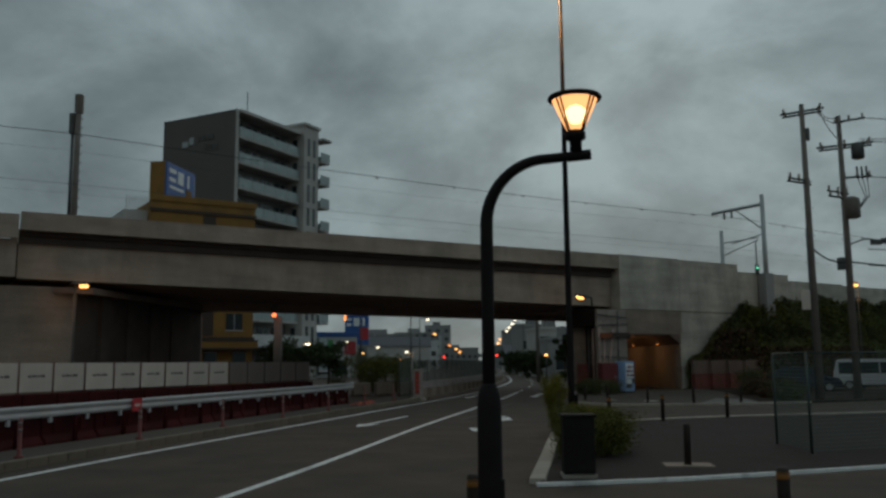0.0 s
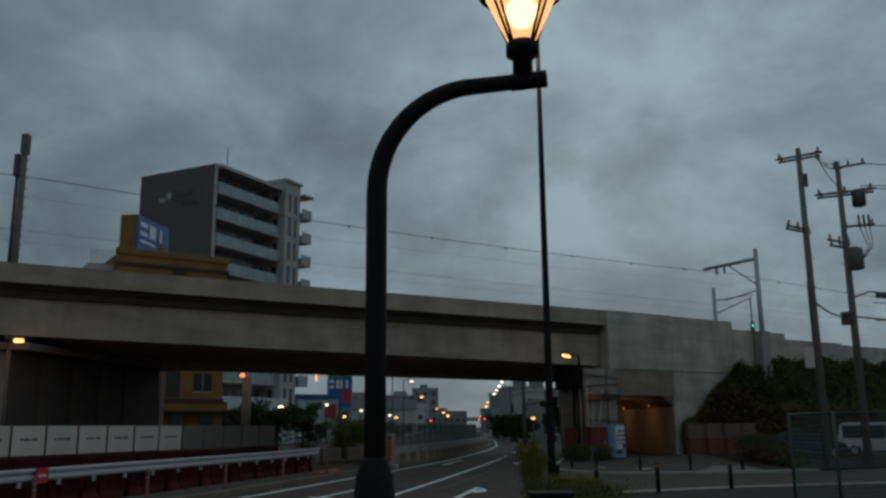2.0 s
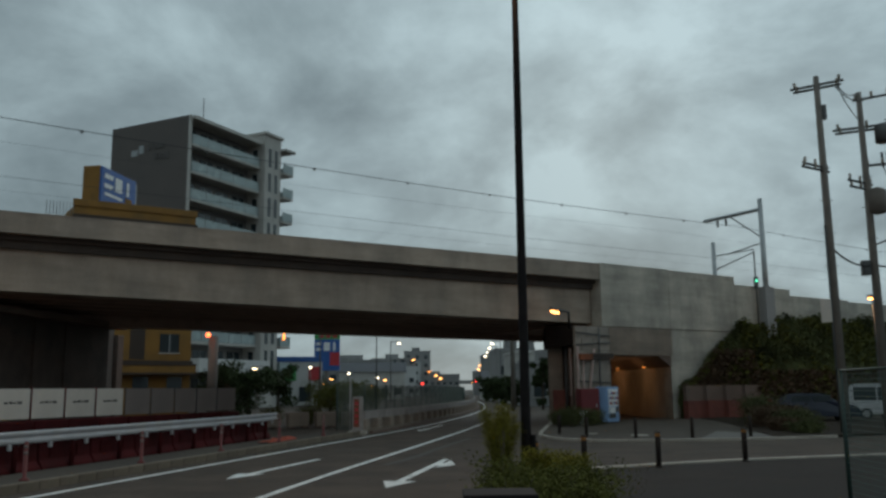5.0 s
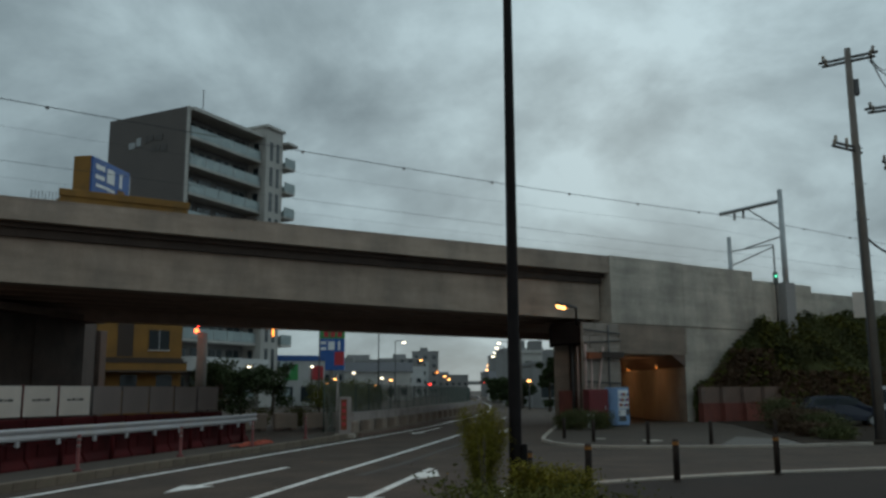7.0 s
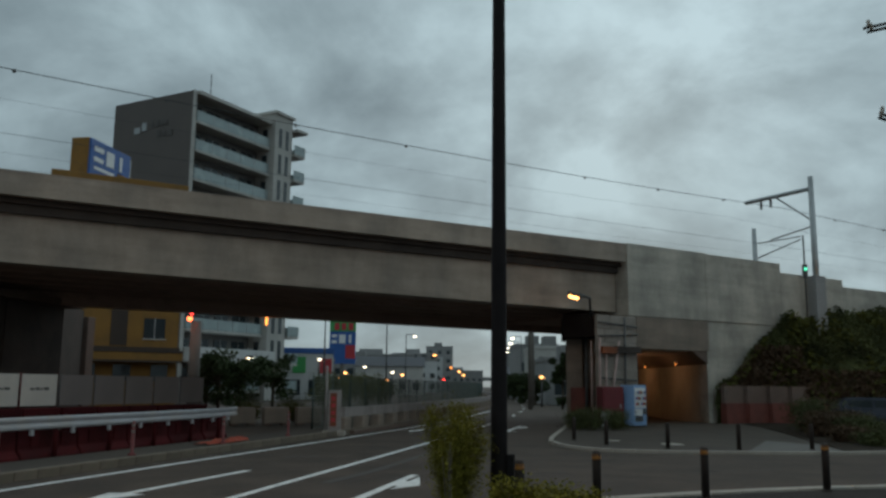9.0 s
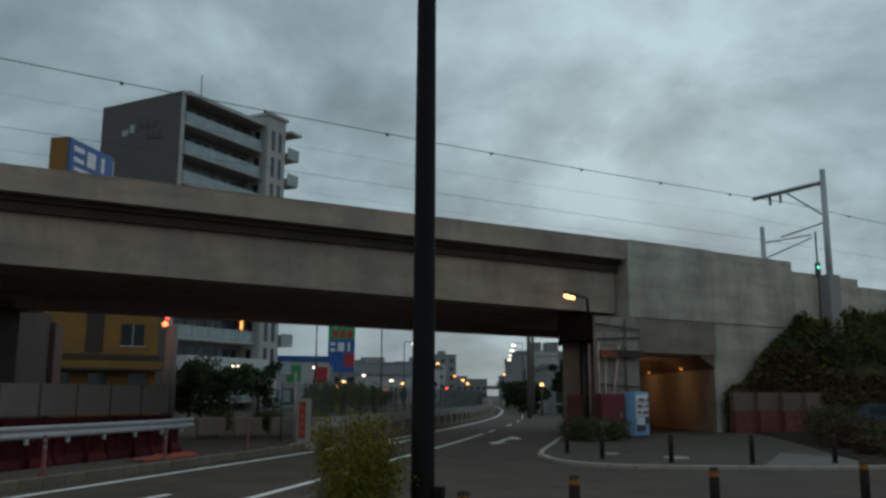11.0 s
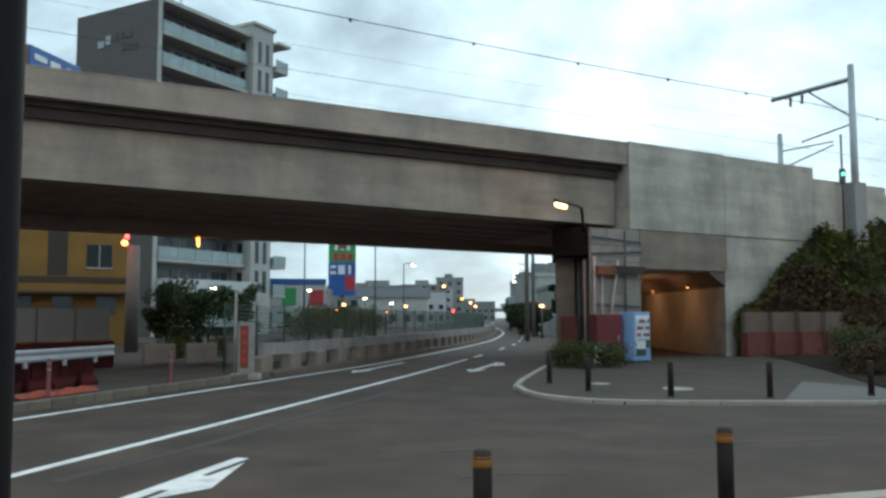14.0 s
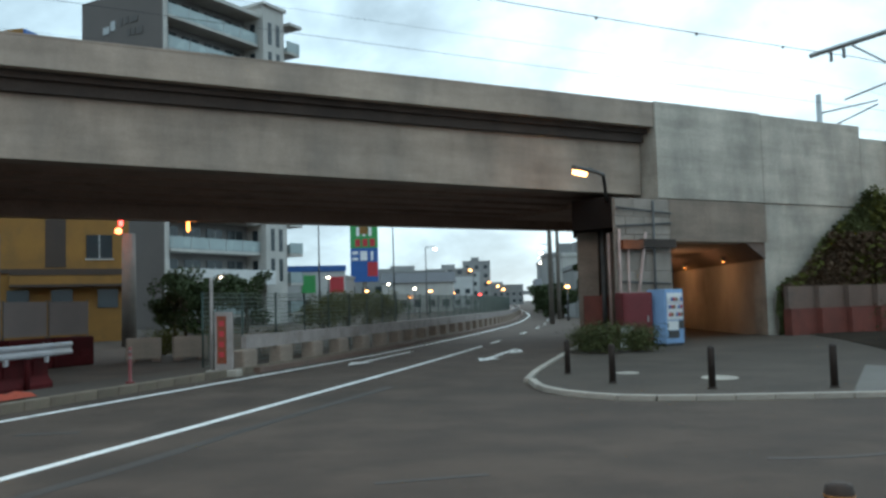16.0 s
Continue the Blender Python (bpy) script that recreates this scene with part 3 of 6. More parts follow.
# pilasters and facing coloured dark for the shade below the viaduct
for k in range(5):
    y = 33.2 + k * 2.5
    part("pilaster", boxb(-18.98, -18.68, y - 0.35, y + 0.35, -0.02, 5.2, bevel=0.02), VDARKC, abut)
part("flank_shade", prism(bmesh.new(), FACING, -0.02, 4.99), VDARKC, abut, "dark facing that stands in for shade under the viaduct")
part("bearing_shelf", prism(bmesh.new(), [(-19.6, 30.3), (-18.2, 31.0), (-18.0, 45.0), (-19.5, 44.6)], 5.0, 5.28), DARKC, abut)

far_pier = tagged(empty("far_pier"), "dark concrete pier wall behind the viaduct with a paler end", "pier", kind="structure")
part("wall", prism(bmesh.new(), [(-19.6, 45.2), (-22.6, 52.9), (-23.4, 52.9), (-30, 44)], -0.02, 5.6), VDARKC, far_pier)
part("end_column", boxb(-23.2, -22.35, 52.95, 53.7, -0.02, 5.3, bevel=0.04), DARKC, far_pier, "weathered concrete end column")

# right abutment and retaining wall with the pedestrian tunnel
wall = tagged(empty("retaining_wall"), "pale board-marked concrete railway retaining wall with tunnel opening", "wall", kind="structure")
T0, T1, TZ = 0.5, 5.4, 3.62
bm = bmesh.new()
sbox(bm, 0.0, T0, 0.0, 1.2, -0.02, 5.15)
sbox(bm, T0, T1, 0.0, 1.2, TZ, 5.15)
part("lower_wall", bm, WALLC, wall)
TD = Vector((-0.15, 1.0, 0)).normalized()
jb = via(T1, 0, 0) + TD * (1.2 / TD.dot(VB))
jp = [via(T1, 0, 0), via(11.5, 0, 0), via(11.5, 1.2, 0), jb]
part("lower_wall", prism(bmesh.new(), [(q.x, q.y) for q in jp], -0.02, 5.15), WALLC, wall)
for s0, s1, zt in ((0.0, 5.45, 8.66), (5.47, 11.5, 8.62), (11.52, 17.2, 8.12), (17.22, 24, 7.72), (24.02, 31, 7.62), (31.02, 40, 7.5), (40.02, 60, 7.3)):
    part("wall_panel", sbox(bmesh.new(), s0, s1, -0.06, 1.2, 5.17 if s0 < 11 else 0, zt), WALLC, wall)
part("tunnel_lintel", sbox(bmesh.new(), T0 - 0.05, T1 + 0.05, -0.1, -0.005, TZ, 5.13), ABUT, wall, "darker weathered lintel slab")
bm = bmesh.new()
vs = [via(T1, -0.03, TZ), via(T1 - 1.1, -0.03, TZ), via(T1, -0.03, TZ - 0.65)]
c0 = [bm.verts.new(v) for v in vs]
c1 = [bm.verts.new(v + TD * 15.8) for v in vs]
bm.faces.new(c0)
bm.faces.new(c1[::-1])
for i in range(3):
    j = (i + 1) % 3
    bm.faces.new((c0[i], c1[i], c1[j], c0[j]))
bmesh.ops.recalc_face_normals(bm, faces=bm.faces)
# haunch and roof are darker than the side lining
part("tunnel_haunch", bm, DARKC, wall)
# tunnel passage behind the opening, skewed along the road
bm = bmesh.new()
SK = TD * 15.0
SL = Vector((0.6, 14.5, 0))


def quad_wall(bm, a, b, z0, z1, t=0.25):
    a, b = Vector(a), Vector(b)
    n = Vector(((b - a).y, -(b - a).x, 0)).normalized() * t
    lo = [a, b, b + n, a + n]
    prism_verts = [(q.x, q.y) for q in lo]
    prism(bm, prism_verts, z0, z1)


a0, b0 = via(T0, 1.2, 0), jb + VB * 0.004
quad_wall(bm, a0 + SL, a0, -0.02, TZ)
quad_wall(bm, b0, b0 + SK, -0.02, TZ)
quad_wall(bm, b0 + SK + Vector((0.2, 0, 0)), a0 + SL, -0.02, TZ)
part("tunnel_side", bm, TUNNELW, wall, "tunnel lining lit orange by a lamp")
bm = bmesh.new()
top = [a0, b0, b0 + SK, a0 + SL]
prism(bm, [(q.x, q.y) for q in top], TZ, TZ + 0.3)
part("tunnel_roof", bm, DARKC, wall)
# the deeper lamp is added to brighten the far lining
for depth in (3.8, 10.2):
    lamp_t = tagged(empty("tunnel_lamp"), "orange tunnel wall lamp, the deeper of two added for light", "lamp", group="tunnel lamps")
    lp = via(T1, 0, 2.98) + TD * depth + Vector((-0.46, 0, 0))
    part("lens", box(bmesh.new(), lp.x - 0.03, lp.x + 0.05, lp.y - 0.1, lp.y + 0.1, lp.z + 0.06, lp.z + 0.1, bevel=0.012), SODIUM, lamp_t)
    part("housing", box(bmesh.new(), lp.x - 0.08, lp.x + 0.08, lp.y - 0.22, lp.y + 0.22, lp.z + 0.103, lp.z + 0.27), DSTEEL, lamp_t)
    # light set well away from the lens to even out the lining
    point_light("tunnel_light", (lp.x - 1.7, lp.y + 0.6, lp.z - 0.3), 14, (1.0, 0.56, 0.27), 0.3)

# stone-block bearing pier at the right end, column beside the road
pier = tagged(empty("abutment_right"), "block-built bearing pier under the girder end", "abutment", kind="structure")
c_a, c_b = via(-2.05, 0.06, 0), via(-0.02, 0.06, 0)
part("core", prism(bmesh.new(), [(c_a.x, c_a.y), (c_b.x, c_b.y), (c_b.x + 0.6, c_b.y + 13), (c_a.x + 0.6, c_a.y + 13)], -0.02, 5.12), ABUT, pier)
BLK = {}
rng = random.Random(4)
for row in range(8):
    z0 = 0.02 + row * 0.635
    cuts = [-2.1, -1.25, -0.4, 0.42] if row % 2 else [-2.1, -1.65, -0.8, 0.42]
    for a, b in zip(cuts, cuts[1:]):
        key = round(b - a, 2)
        if key not in BLK:
            BLK[key] = mesh_of("block", boxb(0.006, key - 0.006, -0.1, 0.05, 0.006, 0.629, bevel=0.012), STONE)
        share("block", BLK[key], pier, VM @ pose(a, -0.03 + rng.uniform(-0.012, 0.012), z0))
column = tagged(empty("bridge_column"), "pair of weathered concrete shafts with a dark cap beside the road", "column", kind="structure")
part("shaft", boxb(3.42, 4.2, 51.2, 52.3, -0.02, 4.1, bevel=0.04), ABUT, column)
part("cap", prism(bmesh.new(), [(3.3, 50.3), (4.75, 49.4), (5.2, 54.5), (3.25, 54.2)], 4.1, 5.2), BLACKC, column, "near-black bearing cap")
part("shaft", boxb(4.36, 4.95, 51.3, 52.3, -0.02, 4.1, bevel=0.04), ABUT, column, "second, more weathered concrete shaft")
# infill coloured dark as the shaded gap between the shafts
part("gap_infill", boxb(4.21, 4.35, 51.7, 52.2, -0.02, 4.1), VDARKC, column)
part("painted_base", boxb(3.6, 4.5, 50.75, 51.15, -0.02, 1.75, bevel=0.03), REDWALL, column, "dark red guard panel at the foot")
part("drain_pipe", tubeb([(4.35, 50.6, 0), (4.35, 50.6, 4.1)], 0.09), DSTEEL, column)
part("drain_pipe", tubeb([(4.55, 49.6, 0.1), (4.55, 49.6, 3.9)], 0.05), WHITEPIPE, column)

# cable brackets on the pier
rack = tagged(empty("pipe_rack"), "thin faded pipes and orange tray on the pier face", "pipes")
part("pipe", tubeb([via(-1.6, -0.3, 0.2), via(-0.9, -0.3, 3.9)], 0.05), WHITEPIPE, rack)
part("pipe", tubeb([via(-2.1, -0.25, 0.2), via(-2.05, -0.25, 4.0)], 0.05), WHITEPIPE, rack)
part("tray", sbox(bmesh.new(), -2.05, -1.15, -0.45, -0.2, 3.3, 3.62), RUSTO, rack, "rusty orange tray")
part("tray", sbox(bmesh.new(), -1.14, 0.42, -0.4, -0.2, 3.36, 3.66), VDARKC, rack, "dark cable tray")
part("pipe", tubeb([via(-0.55, -0.28, 0.1), via(-0.5, -0.28, 5.0)], 0.045), DSTEEL, rack)
part("pipe", tubeb([via(-1.75, -0.3, 0.1), via(-1.72, -0.3, 3.3)], 0.04), WHITEPIPE, rack)
part("pipe", tubeb([via(-2.1, -0.22, 4.75), via(0.4, -0.22, 4.6)], 0.035), DSTEEL, rack)
part("pipe", tubeb([via(-2.1, -0.22, 4.1), via(0.4, -0.22, 4.25)], 0.035), DSTEEL, rack)
part("pipe", tubeb([via(-2.1, -0.22, 2.2), via(0.3, -0.22, 2.1)], 0.035), DSTEEL, rack)


# ---------- overhead line ----------
def mast(s, d, top, arm, label, lattice=False):
    m = tagged(empty("overhead_mast"), label, "mast", group="railway masts")
    p = via(s, d, 0)
    part("shaft", tubeb([(p.x, p.y, 5.0), (p.x, p.y, top)], [0.2, 0.15] if not lattice else [0.17, 0.12], 8), STEEL if not lattice else POLE_GREY, m)
    if arm:
        q = via(s, d + arm, 0)
        part("cantilever", tubeb([(p.x, p.y, top - 0.7), (q.x, q.y, top - 0.75)], 0.13, 4), STEEL, m)
        h = via(s, d + arm * 0.52, 0)
        part("brace", tubeb([(p.x, p.y, top - 2.6), (h.x, h.y, top - 0.8)], 0.05, 6), STEEL, m)
        h2 = via(s, d + arm * 0.62, 0)
        part("registration_arm", tubeb([(p.x, p.y, top - 2.9), (h2.x, h2.y, top - 3.3)], 0.045, 6), STEEL, m)
        for f in (0.6, 0.75):
            h3 = via(s, d + arm * f, 0)
            part("insulator", latheb([(0.04, 0), (0.1, 0.08), (0.05, 0.15), (0.1, 0.24), (0.05, 0.32), (0.1, 0.4), (0.04, 0.5)], 8, (h3.x, h3.y, top - 1.35)), DSTEEL, m)
    return m


mast_1 = mast(14.3, -0.35, 13.9, 4.55, "grey steel railway mast with a cantilever arm behind the parapet")
part("plinth", sbox(bmesh.new(), 13.85, 14.75, -0.62, -0.065, 4.6, 8.1), GREYB, mast_1, "bluish grey concrete plinth")
m2 = mast(21.2, 9.0, 13.0, 0, "plain grey railway post with a hinged bracket")
p, q = via(21.2, 9.0, 0), via(22.6, 6.3, 0)
part("bracket", tubeb([(p.x, p.y, 11.9), (q.x, q.y, 12.2)], 0.05, 6), STEEL, m2)
part("bracket", tubeb([(p.x, p.y, 10.8), (q.x, q.y, 12.0)], 0.05, 6), STEEL, m2)
m3 = mast(-31.9, 2.4, 14.4, 0, "dark railway mast with cable fittings on its head", True)
p = via(-31.9, 2.4, 0)
part("head", boxb(p.x - 0.14, p.x + 0.16, p.y - 0.16, p.y + 0.16, 13.6, 14.5, bevel=0.03), POLE_GREY, m3)
part("cable_box", boxb(p.x - 0.38, p.x - 0.15, p.y - 0.15, p.y + 0.15, 12.6, 13.6, bevel=0.03), DSTEEL, m3)
part("sleeve", tubeb([(p.x - 0.25, p.y, 8.2), (p.x - 0.25, p.y, 12.6)], 0.07, 6), DSTEEL, m3)
for i in range(12):
    z = 8.7 + i * 0.42
    part("step_rung", tubeb([(p.x - 0.24, p.y, z), (p.x + 0.24, p.y, z)], 0.025, 4), DSTEEL, m3)
sig = tagged(empty("railway_signal"), "slim railway signal post showing a green light", "signal")
p = via(13.3, -0.35, 0)
part("post", tubeb([(p.x, p.y, 5.6), (p.x, p.y, 10.35)], 0.05, 6), DSTEEL, sig)
part("head", boxb(p.x - 0.13, p.x + 0.13, p.y - 0.12, p.y + 0.1, 7.95, 8.7, bevel=0.04), DSTEEL, sig)
part("light", latheb([(0.02, 0), (0.075, 0.02), (0.075, 0.13), (0.02, 0.15)], 12, (p.x, p.y - 0.15, 8.35)), GREENL, sig, "small green signal light")


def cable(name, a, b, sag, r, label, mat_=None, n=14):
    a, b = Vector(a), Vector(b)
    pts = [a.lerp(b, k / n) - Vector((0, 0, sag * 4 * (k / n) * (1 - k / n))) for k in range(n + 1)]
    return tagged(part(name, tubeb(pts, r, 5), mat_ or WIRE), label, "cable")


for d, zm, zc in ((1.8, 12.35, 10.1), (6.2, 12.6, 10.5)):
    for s0, s1 in ((-80, -31.9), (-31.9, 14.5), (14.5, 62)):
        wire = cable("catenary_wire", via(s0, d, zm + 0.1), via(s1, d, zm + 0.1), 0.3, 0.017 if d < 4 else 0.005, "thin sagging railway catenary wire above the viaduct")
        if d < 4:
            for k in range(1, 9):
                f = k / 9
                c = via(s0 + (s1 - s0) * f, d, zm + 0.1 - 1.2 * f * (1 - f))
                part("clamp", boxb(c.x - 0.05, c.x + 0.05, c.y - 0.04, c.y + 0.04, c.z - 0.09, c.z + 0.02), DSTEEL, wire)
        cable("contact_wire", via(s0, d, zc), via(s1, d, zc), 0.1, 0.008 if d < 4 else 0.004, "taut railway contact wire above the viaduct")

# ---------- ivy bank against the wall ----------
rng = random.Random(11)
bm = bmesh.new()
cols = [(s, float(np.interp(s, [5.6, 6.9, 8.6, 10.2, 11.6, 14, 18, 60], [1.7, 2.15, 3.75, 4.75, 5.6, 5.75, 6.3, 6.4])) + 0.22 * math.sin(s * 1.3) * (s > 11)) for s in np.linspace(5.6, 60, 90)]
grid = []
for s, h in cols:
    rowv = []
    for k in range(8):
        f = k / 7
        z = h * f
        d = -0.25 - (1 - f) ** 1.3 * min(6.0, h * 0.75) * np.interp(s, [5.6, 9, 11.5, 17], [0.0, 0.15, 0.3, 1.0]) - 0.25 * noise.noise(Vector((s * 0.6, f * 4, 1)))
        v = via(s, d, z - 0.05)
        rowv.append(bm.verts.new(v))
    grid.append(rowv)
for u, v in zip(grid, grid[1:]):
    for k in range(7):
        bm.faces.new((u[k], v[k], v[k + 1], u[k + 1]))
bank = tagged(part("ivy_bank", bm, IVY), "dark overgrown embankment covered in ivy and weeds", "embankment", kind="structure")
bm = bmesh.new()
for _ in range(60000):
    s = 5.6 + 34 * rng.random() ** 1.25
    h = np.interp(s, [c[0] for c in cols], [c[1] for c in cols])
    f = rng.random()
    wob = noise.noise(Vector((s * 0.9, f * 3, 7)))
    d = -0.25 - (1 - f) ** 1.3 * min(6.0, h * 0.75) * np.interp(s, [5.6, 9, 11.5, 17], [0.0, 0.15, 0.3, 1.0]) - 0.1 - 0.5 * max(0, wob) * rng.random()
    z = h * f + 0.25 * rng.random() + 0.35 * max(0, wob)
    if (s < 11.8 and z < 1.75) or (z < 3.4 and rng.random() < 0.72):
        continue
    leaf(bm, via(s, d, z), rng.uniform(0.05, 0.15), rng)
tagged(part("ivy", bm, IVY), "dense dark green ivy on the embankment", "ivy", kind="stuff")

bm = bmesh.new()
for _ in range(9000):
    s = 6 + 34 * rng.random() ** 1.2
    h = np.interp(s, [c[0] for c in cols], [c[1] for c in cols])
    f = rng.random() ** 0.7
    if noise.noise(Vector((s * 0.45, f * 2.2, 3))) < 0.0 or (s < 10.6 and h * f < 1.7):
        continue
    d = -0.3 - (1 - f) ** 1.3 * min(6.0, h * 0.75) * np.interp(s, [5.6, 9, 11.5, 17], [0.0, 0.15, 0.3, 1.0]) - 0.5 * rng.random()
    leaf(bm, via(s, d, h * f + 0.3 * rng.random()), rng.uniform(0.08, 0.2), rng)
tagged(part("weeds", bm, LEAF), "lighter green weeds growing through the ivy", "weeds", kind="stuff")

bm = bmesh.new()
for _ in range(26000):
    s = 5.8 + 17 * rng.random() ** 1.2
    z = (1.55 if s < 11.8 else 0.3) + 2.5 * rng.random() ** 1.3
    h = np.interp(s, [c[0] for c in cols], [c[1] for c in cols])
    if z > h + 0.2:
        continue
    d = -0.35 - (1 - min(1, z / h)) ** 1.3 * min(6.0, h * 0.75) * np.interp(s, [5.6, 9, 11.5, 17], [0.0, 0.15, 0.3, 1.0]) - 0.35 * rng.random()
    leaf(bm, via(s, d, z), rng.uniform(0.05, 0.16), rng)
tagged(part("dry_brush", bm, DRY), "dry brown brush hanging over the low wall", "brush", kind="stuff")

low = tagged(empty("low_wall"), "low concrete wall with a red-brown base below the ivy", "wall", kind="structure")
for k in range(4):
    s = 5.6 + k * 1.5
    d = -0.62 - 0.2 * k
    part("panel", sbox(bmesh.new(), s + 0.004, s + 1.496, d - 0.2, d, 1.05, 1.9), DARKC, low)
    part("base", sbox(bmesh.new(), s + 0.005, s + 1.495, d - 0.3, d + 0.05, -0.02, 1.045), REDWALL, low)


# ---------- street lamps ----------
def lantern_lamp(x, y):
    t = tagged(empty("street_lamp", pose(x, y, 0.05)), "dark brown curved-neck street lamp with a glowing flared lantern", "street lamp")
    part("base_collar", latheb([(0.125, 0), (0.125, 0.06), (0.115, 0.1), (0.107, 1.0), (0.105, 1.46), (0.096, 1.56), (0.07, 1.64), (0.056, 1.66)], 20), POLE_BROWN, t)
    part("base_hatch", boxb(0.08, 0.122, -0.06, 0.06, 0.35, 0.85, bevel=0.01), POLE_BROWN, t)
    R = 0.56
    pts = [(0, 0, 1.2), (0, 0, 2.2), (0, 0, 3.06)]
    for k in range(1, 13):
        a = math.pi / 2 * k / 12
        pts.append((R - R * math.cos(a), 0, 3.06 + 0.585 * math.sin(a)))
    pts.append((0.9, 0, 3.67))
    part("neck", tubeb(pts, [0.057] * 3 + [0.056 - 0.001 * k for k in range(12)] + [0.042], 16), POLE_BROWN, t)
    part("arm_end", tubeb([(0.74, 0, 3.655), (0.94, 0, 3.672)], 0.047, 16), POLE_BROWN, t)
    lx, lz = 0.81, 3.69
    part("lantern_base", latheb([(0.055, 0), (0.055, 0.11), (0.09, 0.125), (0.09, 0.185), (0.075, 0.2)], 20, (lx, 0, lz)), POLE_BROWN, t)
    part("glass_shade", latheb([(0.072, 0.2), (0.125, 0.31), (0.198, 0.475), (0.203, 0.488)], 28, (lx, 0, lz)), WARM, t, "frosted lantern glass glowing warm orange")
    part("bulb", latheb([(0.02, 0.22), (0.06, 0.25), (0.11, 0.33), (0.12, 0.41), (0.03, 0.46)], 16, (lx, -0.045, lz)), WARM_CORE, t)
    part("rim", latheb([(0.2, 0.482), (0.236, 0.486), (0.244, 0.502), (0.232, 0.52), (0.05, 0.535)], 28, (lx, 0, lz)), POLE_BROWN, t)
    for k in range(4):
        for o in (-0.11, 0.11):
            a = math.pi / 4 + k * math.pi / 2 + o
            c, s = math.cos(a), math.sin(a)
            part("rib", tubeb([(lx + 0.084 * c, 0.084 * s, lz + 0.19), (lx + 0.216 * c, 0.216 * s, lz + 0.485)], 0.009, 6), POLE_BROWN, t)
    point_light("lantern_light", (x + lx, y, lz + 0.78), 10, (1.0, 0.6, 0.28), 0.2)
    return t


lantern_lamp(0.675, 3.22)


def road_lamp(x, y, h, reach, az, label, glow_m, watts=0.0, r=0.1):
    t = tagged(empty("road_lamp", pose(x, y, 0.0, 0, 0, az)), label, "street lamp", group="road lamps")
    part("pole", tubeb([(0, 0, 0), (0, 0, 1.2), (0, 0, h * 0.6), (0, 0, h)], [r, r * 0.92, r * 0.7, r * 0.42], 14), POLE_BROWN if r > 0.09 else DSTEEL, t)
    part("arm", tubeb([(0, 0, h - 0.1), (reach * 0.5, 0, h + 0.05), (reach, 0, h + 0.05)], 0.04, 8), DSTEEL, t)
    part("head", boxb(reach - 0.1, reach + 0.5, -0.15, 0.15, h, h + 0.14, bevel=0.05), DSTEEL, t)
    part("lens", boxb(reach - 0.02, reach + 0.44, -0.12, 0.12, h - 0.11, h - 0.003, bevel=0.04), glow_m, t, "glowing lamp lens")
    if watts:
        q = Matrix.Translation((x, y, 0)) @ Matrix.Rotation(radians(az), 4, "Z") @ Vector((reach + 0.2, 0, h - 0.3))
        point_light("road_light", q, watts, SOD, 0.15)
    return t


p2 = road_lamp(1.965, 18.7, 12.45, 0.2, 175, "tall dark tapered roadside lamp pole with a sodium head", SODIUM, 330, 0.1)
part("base_box", boxb(-0.17, -0.09, -0.06, 0.06, 0.6, 1.02, bevel=0.01), CABINET, p2, "grey hatch box on the pole")
part("base_flange", latheb([(0.24, 0.05), (0.24, 0.09), (0.15, 0.13), (0.13, 0.2)], 16), POLE_BROWN, p2)

# lamp on the viaduct end, lamp pole under it, others beyond
wl1 = tagged(empty("bridge_lamp"), "sodium flood lamp on a bracket at the girder end", "lamp")
lw = Vector((3.68, 46.6, 5.67))
part("lens", boxb(-0.2, 0.2, -0.15, 0.15, -0.1, 0.05, m=Matrix.Translation(lw) @ Euler((0.3, 0.15, 0.5)).to_matrix().to_4x4(), bevel=0.04), SODIUM_HOT, wl1)
part("hood", boxb(-0.25, 0.5, -0.19, 0.19, 0.055, 0.18, m=Matrix.Translation(lw) @ Euler((0.3, 0.15, 0.5)).to_matrix().to_4x4(), bevel=0.04), DSTEEL, wl1)
part("bracket", tubeb([lw + Vector((0.3, 0.1, 0.1)), lw + Vector((0.75, 1.2, 0.05)), (4.55, 49.65, 5.0)], 0.06, 8), DSTEEL, wl1)
point_light("bridge_light", lw + Vector((-0.1, -0.5, -0.35)), 3, SOD, 0.15)

al = tagged(empty("abutment_lamp"), "sodium lamp on a slim pole beside the abutment", "street lamp")
ap = Vector((-18.55, 30.2, 0.0))
part("pole", tubeb([ap, ap + Vector((0, 0, 5.3))], 0.05, 8), DSTEEL, al)
part("head", boxb(ap.x - 0.05, ap.x + 0.65, ap.y - 0.3, ap.y + 0.05, 5.33, 5.45, bevel=0.04), DSTEEL, al)
part("lens", boxb(ap.x + 0.3, ap.x + 0.6, ap.y - 0.25, ap.y, 5.2, 5.327, bevel=0.03), SODIUM_HOT, al)
point_light("abutment_light", ap + Vector((0.5, -0.5, 4.9)), 8, SOD)

col = tagged(empty("steel_column", pose(-17.75, 56.6, 0)), "grey round steel column with a deep orange lamp on its head", "column")
part("shaft", tubeb([(0, 0, 0), (0, 0, 5.35)], [0.34, 0.30], 16), POLE_GREY, col)
part("lamp_bracket", tubeb([(-0.1, -0.2, 5.3), (-0.1, -0.62, 5.45)], 0.05, 6), DSTEEL, col)
part("lamp", latheb([(0.05, -0.14), (0.15, -0.07), (0.16, 0.05), (0.07, 0.14)], 14, (-0.1, -0.72, 5.42)), REDSOD, col, "glowing deep orange lamp")
